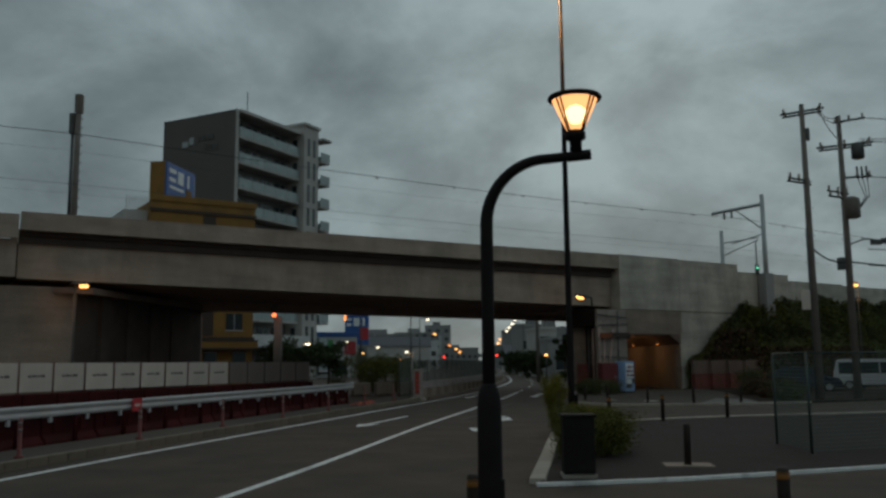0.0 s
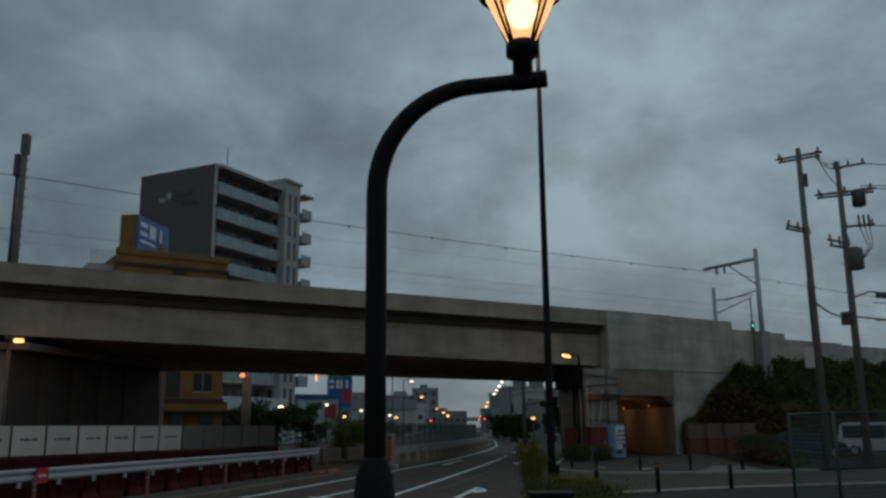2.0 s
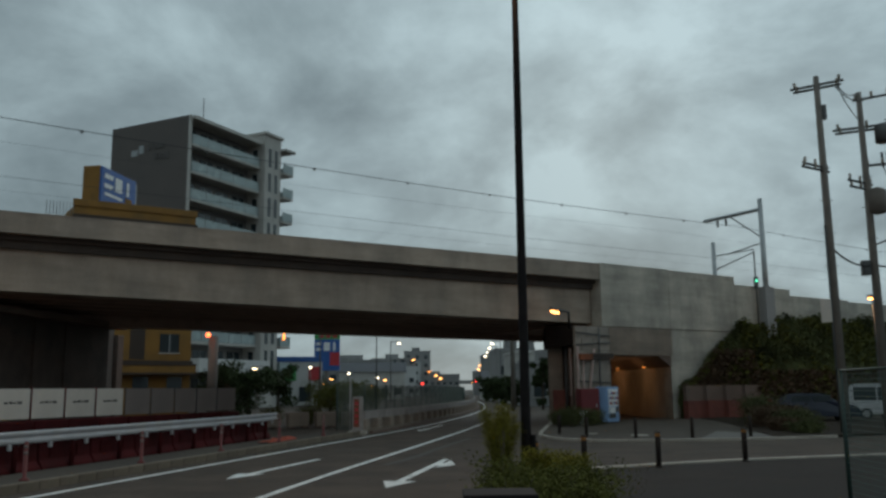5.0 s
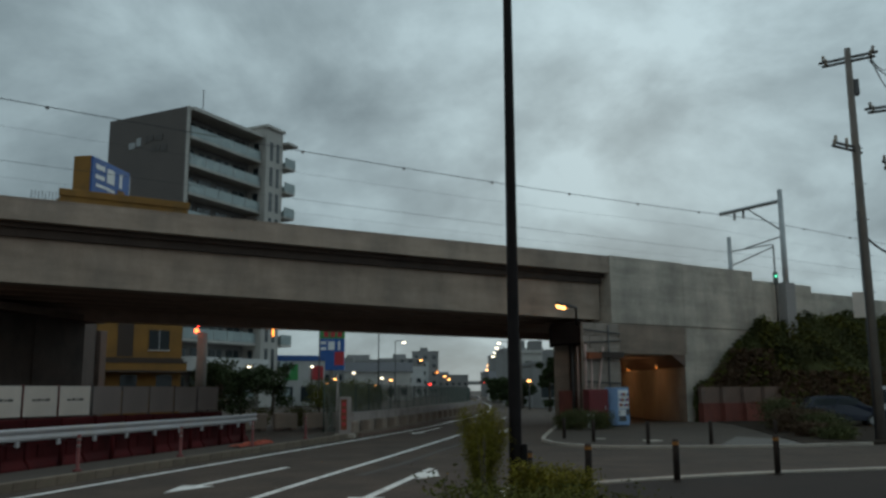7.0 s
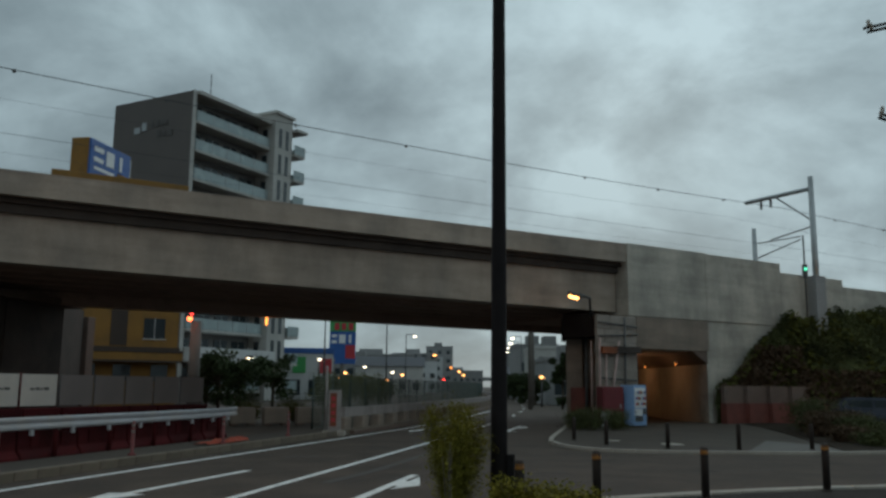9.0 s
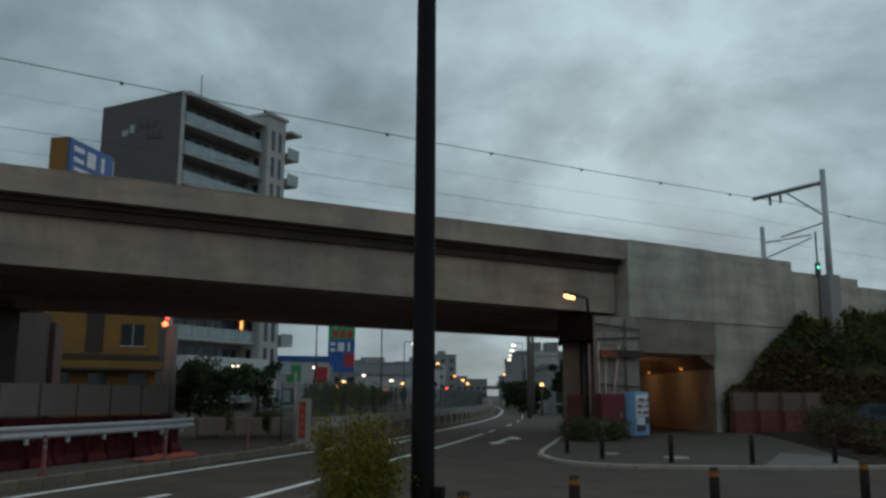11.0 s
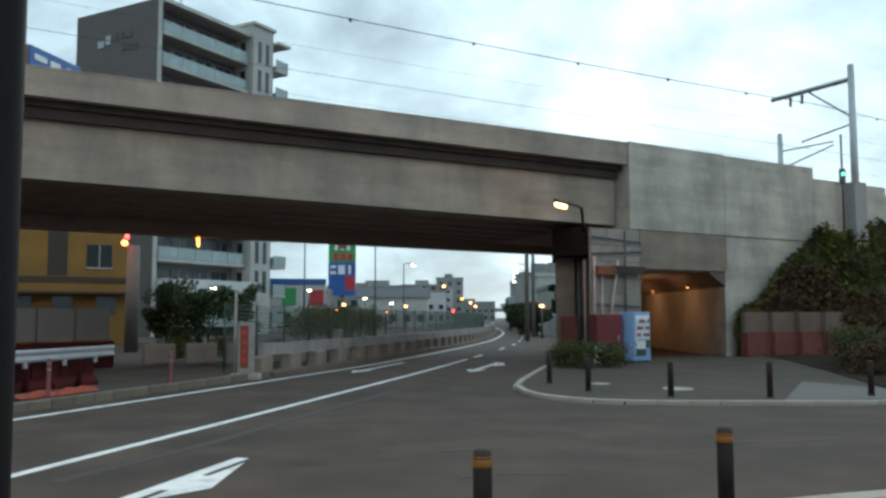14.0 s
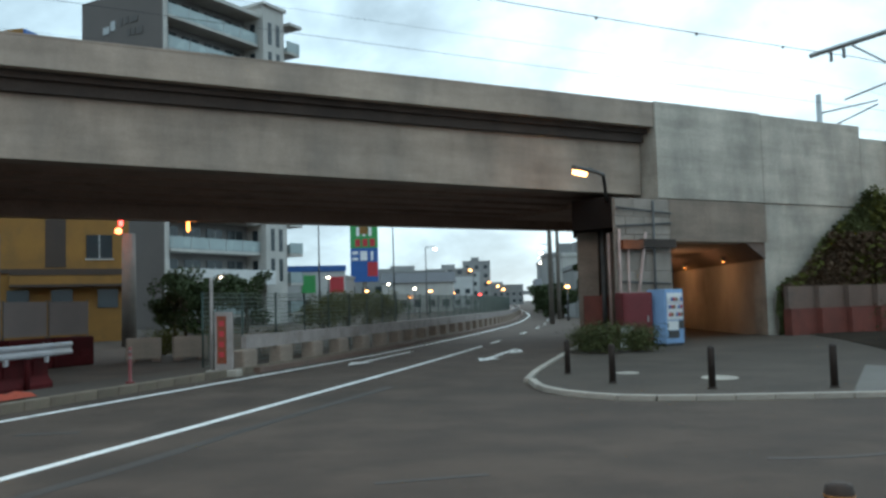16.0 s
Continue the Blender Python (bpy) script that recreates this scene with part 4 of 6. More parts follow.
part("beacon", latheb([(0.06, 0.0), (0.1, 0.05), (0.08, 0.45), (0.03, 0.5)], 10, (-0.05, -0.6, 5.66)), REDL, col, "small red beacon")
point_light("column_light", (-17.85, 54.6, 4.8), 12, (1.0, 0.3, 0.1), 0.2)
road_lamp(-19.6, 70.3, 3.7, 0.1, 0, "short street lamp with a warm white head", WHITEL, 40, 0.07)
# upright glowing orange tube below the rear girder
hl = tagged(empty("hanging_lamp"), "slim glowing orange tube under the viaduct edge", "lamp")
hp = via(-14.2, 10.2, 5.0)
part("tube", latheb([(0.02, -0.4), (0.06, -0.35), (0.06, 0.1), (0.02, 0.15)], 10, hp), SODIUM, hl)
part("stem", tubeb([hp + Vector((0, 0, 0.15)), hp + Vector((0, 0, 0.4))], 0.02, 6), DSTEEL, hl)


# ---------- bollards ----------
def bollard(x, y, band, plate=False):
    t = tagged(empty("bollard", pose(x, y, 0.05)), "brown round steel bollard with yellow bands" if band else "plain dark brown round steel bollard", "bollard", group="footway bollards")
    h = 0.8 if band else 0.73
    part("post", latheb([(0.062, 0), (0.062, h - 0.05), (0.055, h - 0.015), (0.03, h)], 18), BOLL, t)
    part("foot_ring", latheb([(0.085, 0), (0.085, 0.02), (0.066, 0.03)], 18), BOLL, t)
    if band:
        for z, w in ((0.682, 0.05), (0.742, 0.008)):
            part("reflective_band", latheb([(0.0635, z), (0.0645, z + 0.003), (0.0645, z + w - 0.003), (0.0635, z + w)], 18), YELB, t, "yellow reflective band")
    if plate:
        part("paving_plate", boxb(-0.42, 0.42, -0.3, 0.3, 0.0, 0.012), ABUT, t, "worn concrete paving plate")
    return t


for x, y in ((0.47, 3.95), (3.47, 4.6), (2.14, 20.05), (3.19, 21.85), (4.93, 23.18), (7.2, 24.7)):
    bollard(x, y, True)
bollard(3.72, 11.6, False, True)
for x, y in ((3.35, 37.9), (4.25, 35.75), (5.9, 34.6), (7.87, 34.6), (10.05, 35.3)):
    bollard(x, y, False)
for x, y, w in ((6.3, 36.6, 0.5), (4.6, 37.9, 0.35)):
    tagged(part("manhole_cover", prism(bmesh.new(), [(x + w * math.cos(a) * 0.7, y + w * math.sin(a)) for a in np.linspace(0, 6.28, 17)[:-1]], 0.045, 0.056), KERB), "pale round concrete utility cover", "cover")

# ---------- cabinet and planting ----------
cab = tagged(empty("street_cabinet", pose(1.72, 9.95, 0.05, 0, 0, 5)), "dark grey roadside equipment cabinet", "cabinet")
part("body", boxb(-0.25, 0.25, -0.2, 0.2, 0.06, 0.95, bevel=0.015), CABINET, cab)
part("lid", boxb(-0.28, 0.28, -0.23, 0.23, 0.953, 1.0, bevel=0.012), CABINET, cab)
part("plinth", boxb(-0.27, 0.27, -0.22, 0.22, 0, 0.058), KERB, cab)
part("door", boxb(-0.21, 0.21, -0.213, -0.202, 0.12, 0.9), CABINET, cab)


def shrub(x, y, w, h, count, size, material, label, seed, tall=False):
    rng = random.Random(seed)
    t = tagged(empty("shrub", pose(x, y, 0.05)), label, "shrub")
    bm = bmesh.new()
    stems = []
    for k in range(15 if tall else 14):
        a, r = rng.uniform(0, 6.28), w * rng.uniform(0.05, 0.55 if tall else 0.42)
        top_p = Vector((math.cos(a) * r * 1.3, math.sin(a) * r * 1.3, h * rng.uniform(0.65, 1.0)))
        mid_p = Vector((math.cos(a) * r * 0.6, math.sin(a) * r * 0.6, top_p.z * 0.5)) if not tall else Vector((math.cos(a) * r * 0.45, math.sin(a) * r * 0.45, top_p.z * 0.5))
        base = Vector((math.cos(a) * 0.08, math.sin(a) * 0.08, 0))
        tube(bm, [base, mid_p, top_p], [0.014, 0.01, 0.004], 5)
        stems.append((base, mid_p, top_p))
    part("stem", bm, BARK, t)
    bm = bmesh.new()
    for _ in range(count):
        b, m_, tp = rng.choice(stems)
        f = rng.uniform(0.12, 1.0) if not tall else 0.22 + 0.78 * rng.random() ** 0.7
        p = b.lerp(m_, f * 2) if f < 0.5 else m_.lerp(tp, f * 2 - 1)
        spread = w * (0.12 if tall else 0.22)
        p = p + Vector((rng.gauss(0, spread), rng.gauss(0, spread), rng.gauss(0, 0.06)))
        p.z = max(0.05, p.z)
        leaf(bm, p, size * rng.uniform(0.6, 1.3), rng)
    part("foliage", bm, material, t)
    return t


shrub(1.51, 18.4, 0.5, 1.52, 30000, 0.0145, LEAFY, "loose upright yellow-green shrub beside the lamp pole", 3, True)
shrub(1.6, 17.1, 0.1, 1.24, 420, 0.016, LEAFY, "thin upright sprig at the kerb", 9, True)
shrub(1.75, 17.3, 0.6, 0.55, 900, 0.04, LEAF, "low straggling green shrub at the kerb", 5)
for k, (x, y, w, h) in enumerate(((2.35, 13.2, 0.85, 0.78), (2.55, 14.1, 0.95, 0.85), (2.35, 15.1, 0.9, 0.75), (1.75, 12.2, 0.55, 0.95), (1.7, 13.4, 0.55, 1.0), (2.3, 19.3, 0.6, 0.35), (2.2, 18.25, 0.5, 0.74), (2.65, 18.1, 0.55, 0.68))):
    shrub(x, y, w, h, 9000, 0.024, LEAFY if k > 5 else LEAF, "dense low clipped hedge bush at the footway", 20 + k)
for k, (x, y, w, h) in enumerate(((4.2, 44.5, 1.3, 0.95), (5.2, 45.3, 1.2, 0.85), (3.7, 45.6, 1.0, 0.8))):
    shrub(x, y, w, h, 2600, 0.045, IVY, "dark olive low bush in front of the bridge pier", 40 + k)
for k, (x, y, w, h) in enumerate(((13.6, 47.2, 1.6, 1.5), (14.6, 46.4, 1.3, 0.8), (14.3, 44.8, 1.2, 0.9), (12.9, 44.6, 1.5, 1.35), (12.6, 42.4, 1.3, 1.0), (13.4, 40.9, 1.4, 0.8), (12.3, 39.2, 0.9, 0.5), (12.6, 37.3, 0.9, 0.4))):
    shrub(x, y, w, h, 4500, 0.05, IVY if k % 2 else DRY, "tangled weedy bush beside the yard", 60 + k)

for k, (x, y, w, h) in enumerate(((-11.2, 47.6, 1.2, 1.0), (-9.3, 48.4, 1.3, 1.15), (-7.6, 49.3, 1.1, 0.85))):
    shrub(x, y, w, h, 1800, 0.05, LEAF, "dark untidy bush behind the concrete blocks", 80 + k)

# ---------- vending machines ----------
def machine(x, y, az, w, h, material, label, face):
    t = tagged(empty("vending_machine", pose(x, y, 0.05, 0, 0, az)), label, "vending machine")
    part("body", boxb(-w / 2, w / 2, -0.3, 0.4, 0.08, h, bevel=0.03), material, t)
    part("foot", boxb(-w / 2 + 0.05, w / 2 - 0.05, -0.25, 0.35, 0, 0.078), DSTEEL, t)
    part("window", boxb(-w / 2 + 0.08, w / 2 - 0.08, -0.325, -0.303, h * 0.46, h - 0.12, bevel=0.008), face, t)
    part("poster_panel", boxb(-w / 2 + 0.08, w / 2 - 0.32, -0.318, -0.303, h * 0.28, h * 0.44), face, t)
    for r in range(3):
        for c in range(6):
            cx = -w / 2 + 0.17 + c * (w - 0.34) / 5
            z = h * 0.52 + r * h * 0.135
            part("can", latheb([(0.03, 0), (0.033, 0.01), (0.033, 0.11), (0.028, 0.12)], 8, (cx, -0.345, z)), (SIGNR, SIGNB, SIGNW, OCHRE)[(r * 5 + c * 3) % 4], t)
        part("shelf_strip", boxb(-w / 2 + 0.1, w / 2 - 0.1, -0.35, -0.326, h * 0.5 + r * h * 0.135, h * 0.5 + r * h * 0.135 + 0.03), SIGNW, t)
    part("button_panel", boxb(w / 2 - 0.28, w / 2 - 0.06, -0.322, -0.303, h * 0.3, h * 0.44), DSTEEL, t)
    part("tray", boxb(-w / 2 + 0.12, w / 2 - 0.3, -0.322, -0.303, h * 0.14, h * 0.27), DSTEEL, t)
    return t


machine(6.3, 48.0, 48, 0.95, 1.83, MACH, "pale blue vending machine with rows of cans", SIGNW)
rc = tagged(empty("red_cabinet", pose(5.25, 47.7, 0.05, 0, 0, 20)), "dark red metal cabinet beside the vending machine", "cabinet")
part("body", boxb(-0.5, 0.5, -0.3, 0.4, 0.05, 1.75, bevel=0.03), MACHR, rc)
part("door", boxb(-0.42, 0.42, -0.325, -0.303, 0.15, 1.65, bevel=0.008), MACHR, rc)
part("foot", boxb(-0.45, 0.45, -0.25, 0.35, 0, 0.048), DSTEEL, rc)
part("handle", boxb(0.3, 0.34, -0.36, -0.326, 0.8, 1.0), STEEL, rc)
bin_ = tagged(empty("litter_bin", pose(4.95, 46.6, 0.05)), "small pale litter bin beside the machines", "bin")
part("body", boxb(-0.2, 0.2, -0.18, 0.18, 0, 0.65, bevel=0.03), SIGNW, bin_)
part("lid", boxb(-0.21, 0.21, -0.19, 0.19, 0.653, 0.72, bevel=0.02), DSTEEL, bin_)


# ---------- guard rail and hoarding on the left ----------
def rail_x(y):
    return -9.5 + 0.13 * (y - 20)


RAIL = along([(-13.2, -4), (-11.9, 3), (rail_x(10), 10), (rail_x(20), 20), (rail_x(30), 30), (-7.75, 35.0), (-7.9, 37.2)], 1.0)
rail = tagged(empty("guard_rail"), "white corrugated steel guard rail on short posts", "guard rail")
ns = normals(RAIL)
prof = [(0.0, 0.72), (0.035, 0.75), (0.035, 0.80), (0.0, 0.845), (0.0, 0.875), (0.035, 0.92), (0.035, 0.97), (0.0, 1.0)]
bm = bmesh.new()
rings = [[bm.verts.new(p + n * o + Vector((0, 0, z))) for o, z in prof] + [bm.verts.new(p + n * (o - 0.012) + Vector((0, 0, z))) for o, z in prof[::-1]] for p, n in zip(RAIL, ns)]
for u, v in zip(rings, rings[1:]):
    for k in range(len(u)):
        bm.faces.new((u[k], v[k], v[(k + 1) % len(u)], u[(k + 1) % len(u)]))
part("beam", bm, RAILW, rail)
post_me = mesh_of("post", latheb([(0.06, 0), (0.06, 0.98), (0.02, 1.0)], 10), REDP)
tab_me = mesh_of("bracket", boxb(-0.05, 0.05, -0.03, 0.03, 0.6, 0.73, bevel=0.01), RAILW)
for p, d in resample(RAIL, 2.0):
    share("post", post_me, rail, turn_to(p + Vector((-0.1, 0, 0)), d))
for p, d in resample(RAIL, 1.35):
    share("bracket", tab_me, rail, turn_to(p + Vector((0.03, 0, 0)), d))
p = min(RAIL, key=lambda q: abs(q.y - 17.6)) + Vector((0.09, 0, 0.84))
sg = tagged(empty("rail_sign", turn_to(p, Vector((0.13, 1, 0)))), "small red reflector plate on the guard rail", "sign")
part("plate", boxb(-0.22, 0.22, -0.03, -0.01, -0.17, 0.17, bevel=0.008), SIGNR, sg)
part("bar", boxb(-0.13, 0.13, -0.036, -0.031, -0.03, 0.03), PANELW, sg)

# dark red barrier blocks behind the rail


def barrier_block(label):
    t = tagged(empty("barrier"), label, "barrier", group="barriers")
    bm = bmesh.new()
    w = 0.97
    pr = [(-0.25, 0), (0.25, 0), (0.25, 0.12), (0.13, 0.28), (0.11, 0.78), (-0.11, 0.78), (-0.13, 0.28), (-0.25, 0.12)]
    lo = [bm.verts.new((-w, o, z)) for o, z in pr]
    hi = [bm.verts.new((w, o, z)) for o, z in pr]
    bm.faces.new(lo)
    bm.faces.new(hi[::-1])
    for k in range(8):
        bm.faces.new((lo[k], hi[k], hi[(k + 1) % 8], lo[(k + 1) % 8]))
    bmesh.ops.recalc_face_normals(bm, faces=bm.faces)
    bmesh.ops.bevel(bm, geom=list(bm.edges), offset=0.02, segments=1, affect="EDGES")
    part("body", bm, REDP, t)
    for o in (-0.5, 0.5):
        part("recess_rib", boxb(o - 0.12, o + 0.12, -0.16, -0.125, 0.34, 0.62, bevel=0.01), REDP, t)
    part("reflector", boxb(0.1, 0.34, -0.145, -0.117, 0.66, 0.73, bevel=0.005), PANELD, t, "dull pale reflector strip")
    return t


first = barrier_block("dark red plastic road barrier block")
spots = resample([p + n * -0.42 for p, n in zip(RAIL, normals(RAIL))], 2.0)
first.matrix_basis = turn_to(*spots[0])
for p, d in spots[1:]:
    copy_thing(first, turn_to(p, d))

# red delineator posts at the kerb
for p, d in resample([q + n * -0.45 for q, n in zip(LEFT, normals(LEFT)) if 2 < q.y < 37], 4.1):
    t = tagged(empty("delineator_post", pose(p.x, p.y, 0.14)), "slim red flexible delineator post with pale bands", "post", group="delineators")
    part("post", latheb([(0.1, 0), (0.1, 0.03), (0.04, 0.06), (0.04, 0.74), (0.02, 0.76)], 10), REDPOST, t)
    for z in (0.5, 0.63):
        part("band", latheb([(0.0415, z), (0.0415, z + 0.06)], 10), PANELD, t)


# hoarding: red bases with panels on top
def hoarding(n, start, step, w, material, label, ink):
    proto = tagged(empty("hoarding_panel"), label, "hoarding", group="hoarding panels")
    part("base", boxb(-w / 2, w / 2, -0.28, 0.28, 0, 0.92, bevel=0.06), REDP, proto)
    for o in (-w * 0.25, w * 0.25):
        part("base_slot", boxb(o - 0.2, o + 0.2, -0.3, -0.27, 0.3, 0.5, bevel=0.02), REDP, proto)
    part("panel", boxb(-w / 2 + 0.03, w / 2 - 0.03, -0.03, 0.02, 0.98, 2.02, bevel=0.008), material, proto)
    for o in (-w / 2 + 0.03, w / 2 - 0.03):
        part("frame_post", tubeb([(o, 0, 0.9), (o, 0, 2.06)], 0.024, 6), REDPOST if ink else DSTEEL, proto)
    if ink:
        for k, (a, b) in enumerate(((-0.38, -0.2), (-0.16, 0.0), (0.04, 0.14), (0.18, 0.4))):
            part("lettering_bar", boxb(a, b, -0.036, -0.031, 1.50, 1.57 + 0.02 * (k % 2)), INK, proto)
    for k in range(n):
        p = Vector(start) + Vector(step) * k
        m = turn_to(Vector((p.x, p.y, -0.01)), Vector((step[0], step[1], 0)))
        if k == 0:
            proto.matrix_basis = m
        else:
            copy_thing(proto, m)


hd = Vector((3.2, 12.2)).normalized()
hoarding(10, (-17.9, 22.2), (hd.x * 1.58, hd.y * 1.58), 1.54, PANELW, "white site hoarding panel on a red barrier base", True)
hoarding(5, (-13.88, 37.55), (hd.x * 1.58, hd.y * 1.58), 1.54, PANELD, "dull grey site hoarding panel on a red base", False)

# ---------- barrier with the orange warning sign, concrete-footed fence beyond ----------
ws = tagged(empty("warning_board", pose(-4.95, 38.9, 0.12, 0, 0, 4)), "upright orange warning board in a pale frame at the barrier end", "sign")
part("frame", boxb(-0.22, 0.24, -0.03, 0.03, 0.05, 1.45, bevel=0.012), DULLRAIL, ws)
part("board", boxb(-0.15, 0.08, -0.045, -0.032, 0.2, 1.35), SIGNO, ws)
for z in (0.35, 0.6, 0.85, 1.1):
    part("stripe", boxb(-0.1, 0.03, -0.05, -0.046, z, z + 0.13), SIGNR, ws)
part("stand", tubeb([(-0.3, 0, 0), (-0.3, 0, 2.3)], 0.04, 10), DULLRAIL, ws)
part("foot", boxb(-0.4, 0.4, -0.2, 0.2, -0.12, 0.048, bevel=0.02), KERB, ws)

MED = along([(-4.9, 40), (-4.2, 46), (-3.7, 52), (-2.9, 66), (-2.6, 80), (-3.1, 95), (-5.6, 130), (-12.8, 200)], 2.0)
mr = tagged(empty("median_rail"), "low pale rail beam on square concrete feet", "guard rail")
ns = normals(MED)
part("beam", ribbon(bmesh.new(), MED, -0.07, 0.07, 0.605, 0.95), DULLRAIL, mr)
foot_me = mesh_of("foot", boxb(-0.36, 0.36, -0.2, 0.2, 0.0, 0.6, bevel=0.05), ABUT)
for p, d in resample(MED, 2.0)[:70]:
    share("foot", foot_me, mr, turn_to(p, d))
part("plinth", ribbon(bmesh.new(), MED, -0.8, 0.45, -0.01, 0.13), DARKC, mr)

# green net fence behind it
nf = tagged(empty("net_fence"), "tall green net fence on steel posts along the median", "fence")
NF = [p + n * -1.2 for p, n in zip(MED, ns)]
pm = mesh_of("post", tubeb([(0, 0, 0), (0, 0, 2.1)], 0.03, 6), FENCEG)
for p, d in resample(NF, 2.0)[:60]:
    share("post", pm, nf, turn_to(p, d))
bm = bmesh.new()
for z in np.arange(0.15, 2.1, 0.12):
    pts = [p + Vector((0, 0, z)) for p in NF]
    tube(bm, pts, 0.009, 4)
for p, d in resample(NF, 0.13)[:760]:
    tube(bm, [p, p + Vector((0, 0, 2.05))], 0.009, 3)
tagged(part("net", bm, NETG, nf), kind="stuff")

# low concrete blocks with planting across the far lane
def road_block(x, y, az):
    t = tagged(empty("concrete_block", pose(x, y, -0.01, 0, 0, az)), "pale stained concrete block closing off the lane", "barrier", group="concrete blocks")
    part("body", boxb(-0.55, 0.55, -0.22, 0.22, 0.08, 0.78, bevel=0.05), ABUT, t)
    for o in (-0.38, 0.38):
        part("foot", boxb(o - 0.14, o + 0.14, -0.24, 0.24, 0.0, 0.078, bevel=0.01), DARKC, t)
    part("lifting_eye", tubeb([(-0.08, 0, 0.77), (-0.05, 0, 0.86), (0.05, 0, 0.86), (0.08, 0, 0.77)], 0.012, 6), DSTEEL, t)


for k in range(4):
    road_block(-10.6 + k * 1.25, 45.2 + k * 0.75, 31)

# reflected orange glow on the left verge, put in as a coloured strip
rng = random.Random(31)
bm = bmesh.new()
glow_rows = []
for k in range(10):
    y = 31.2 + k * 0.24
    x = float(np.interp(y, [q.y for q in LEFT], [q.x for q in LEFT]))
    glow_rows.append([bm.verts.new((x - 0.5 - 0.13 * u + 0.1 * rng.random(), y, 0.145 + (0.02 if u in (0, 4) else rng.uniform(0.02, 0.14)))) for u in range(5)])
for u, v in zip(glow_rows, glow_rows[1:]):
    for k in range(4):
        bm.faces.new((u[k], v[k], v[k + 1], u[k + 1]))
tagged(part("verge_glow", bm, ORGLOW), "orange glow on the verge put in as a crumpled strip", "net")

# ---------- green mesh fence at the footway ----------
gf = tagged(empty("mesh_fence"), "green wire mesh fence panels around a yard corner", "fence")
FP = [(6.35, 15.7), (6.45, 13.6), (9.0, 14.9), (11.6, 16.2), (14.5, 17.6)]
for x, y in FP:
    part("post", tubeb([(x, y, 0.0), (x, y, 2.05)], 0.03, 8), FENCEG, gf)
bm = bmesh.new()
for (xa, ya), (xb, yb) in zip(FP, FP[1:]):
    a, b = Vector((xa, ya, 0)), Vector((xb, yb, 0))
    L = (b - a).length
    n = int(L / 0.075)
    for k in range(n + 1):
        q = a.lerp(b, k / n)
        tube(bm, [q + Vector((0, 0, 0.08)), q + Vector((0, 0, 2.0))], 0.0045, 3, False)
    for z in np.arange(0.1, 2.02, 0.075):
        tube(bm, [a + Vector((0, 0, z)), b + Vector((0, 0, z))], 0.0045, 3, False)
tagged(part("wire_mesh", bm, MESHG, gf), kind="stuff")
for (xa, ya), (xb, yb) in zip(FP, FP[1:]):
    part("top_rail", tubeb([(xa, ya, 2.03), (xb, yb, 2.03)], 0.02, 6), FENCEG, gf)


# ---------- utility poles ----------
def utility_pole(x, y, h, arms, label, lean=0.0):
    t = tagged(empty("utility_pole", pose(x, y, 0, 0, lean, 0)), label, "utility pole", group="utility poles")
    part("shaft", tubeb([(0, 0, -0.1), (0, 0, h * 0.5), (0, 0, h)], [0.19, 0.155, 0.11], 14), POLE_GREY, t)
    for z, a, b, az in arms:
        ca, sa = math.cos(radians(az)), math.sin(radians(az))
        cr = part("crossarm", tubeb([(a * ca, a * sa, z), (b * ca, b * sa, z)], 0.055, 4), DSTEEL, t)
        for f in (0.08, 0.5, 0.92):
            c = a + (b - a) * f
            part("insulator", latheb([(0.03, 0), (0.07, 0.05), (0.04, 0.1), (0.07, 0.15), (0.03, 0.22)], 8, (c * ca, c * sa, z + 0.05)), KERB, t)
    for k in range(7):
        z = 2.5 + k * 1.3
        part("step_bolt", tubeb([(-0.26, 0, z), (0.26, 0, z)], 0.012, 4), DSTEEL, t)
    return t


ua = utility_pole(14.02, 37.15, 14.1, ((13.75, -1.0, 1.0, -30), (13.6, -0.9, 0.9, -30), (10.2, -1.4, 0.35, 38), (10.35, -1.3, 0.25, 38)), "tall weathered concrete utility pole with crossarms")
part("bracket", boxb(0.1, 0.28, -0.1, 0.1, 12.3, 12.9, bevel=0.02), DSTEEL, ua)
part("sign_plate", boxb(-0.62, -0.22, -0.2, -0.17, 4.2, 5.1, bevel=0.02), PANELW, ua, "white plate strapped to the pole")
part("conduit", tubeb([(-0.2, -0.12, 0), (-0.18, -0.12, 8.0)], 0.04, 6), DSTEEL, ua)
ub = utility_pole(16.25, 38.75, 13.9, ((13.6, -0.25, 1.2, -30), (12.4, -1.1, 1.5, -22), (12.25, -1.0, 1.4, -22), (10.0, -1.3, 0.4, 38), (9.75, -1.2, 0.35, 38), (10.75, 0, 1.3, -15)), "tall utility pole with transformer and fittings")
part("transformer", latheb([(0.2, 0), (0.3, 0.05), (0.3, 0.72), (0.22, 0.8), (0.1, 0.85)], 16, (0.75, -0.15, 11.65)), DSTEEL, ub, "drum transformer")
part("transformer", latheb([(0.2, 0), (0.36, 0.05), (0.36, 0.95), (0.26, 1.03), (0.1, 1.1)], 16, (0.32, -0.1, 8.7)), POLE_GREY, ub)
for k in range(3):
    part("drop_lead", tubeb([(0.7 + 0.22 * k, 0, 11.3), (0.72 + 0.22 * k, 0, 10.7)], 0.05, 6), DSTEEL, ub)
    part("jumper", tubeb([(0.72 + 0.22 * k, 0, 10.7), (1.0 + 0.1 * k, 0, 9.8), (0.45, 0, 8.9)], 0.02, 5), WIRE, ub)
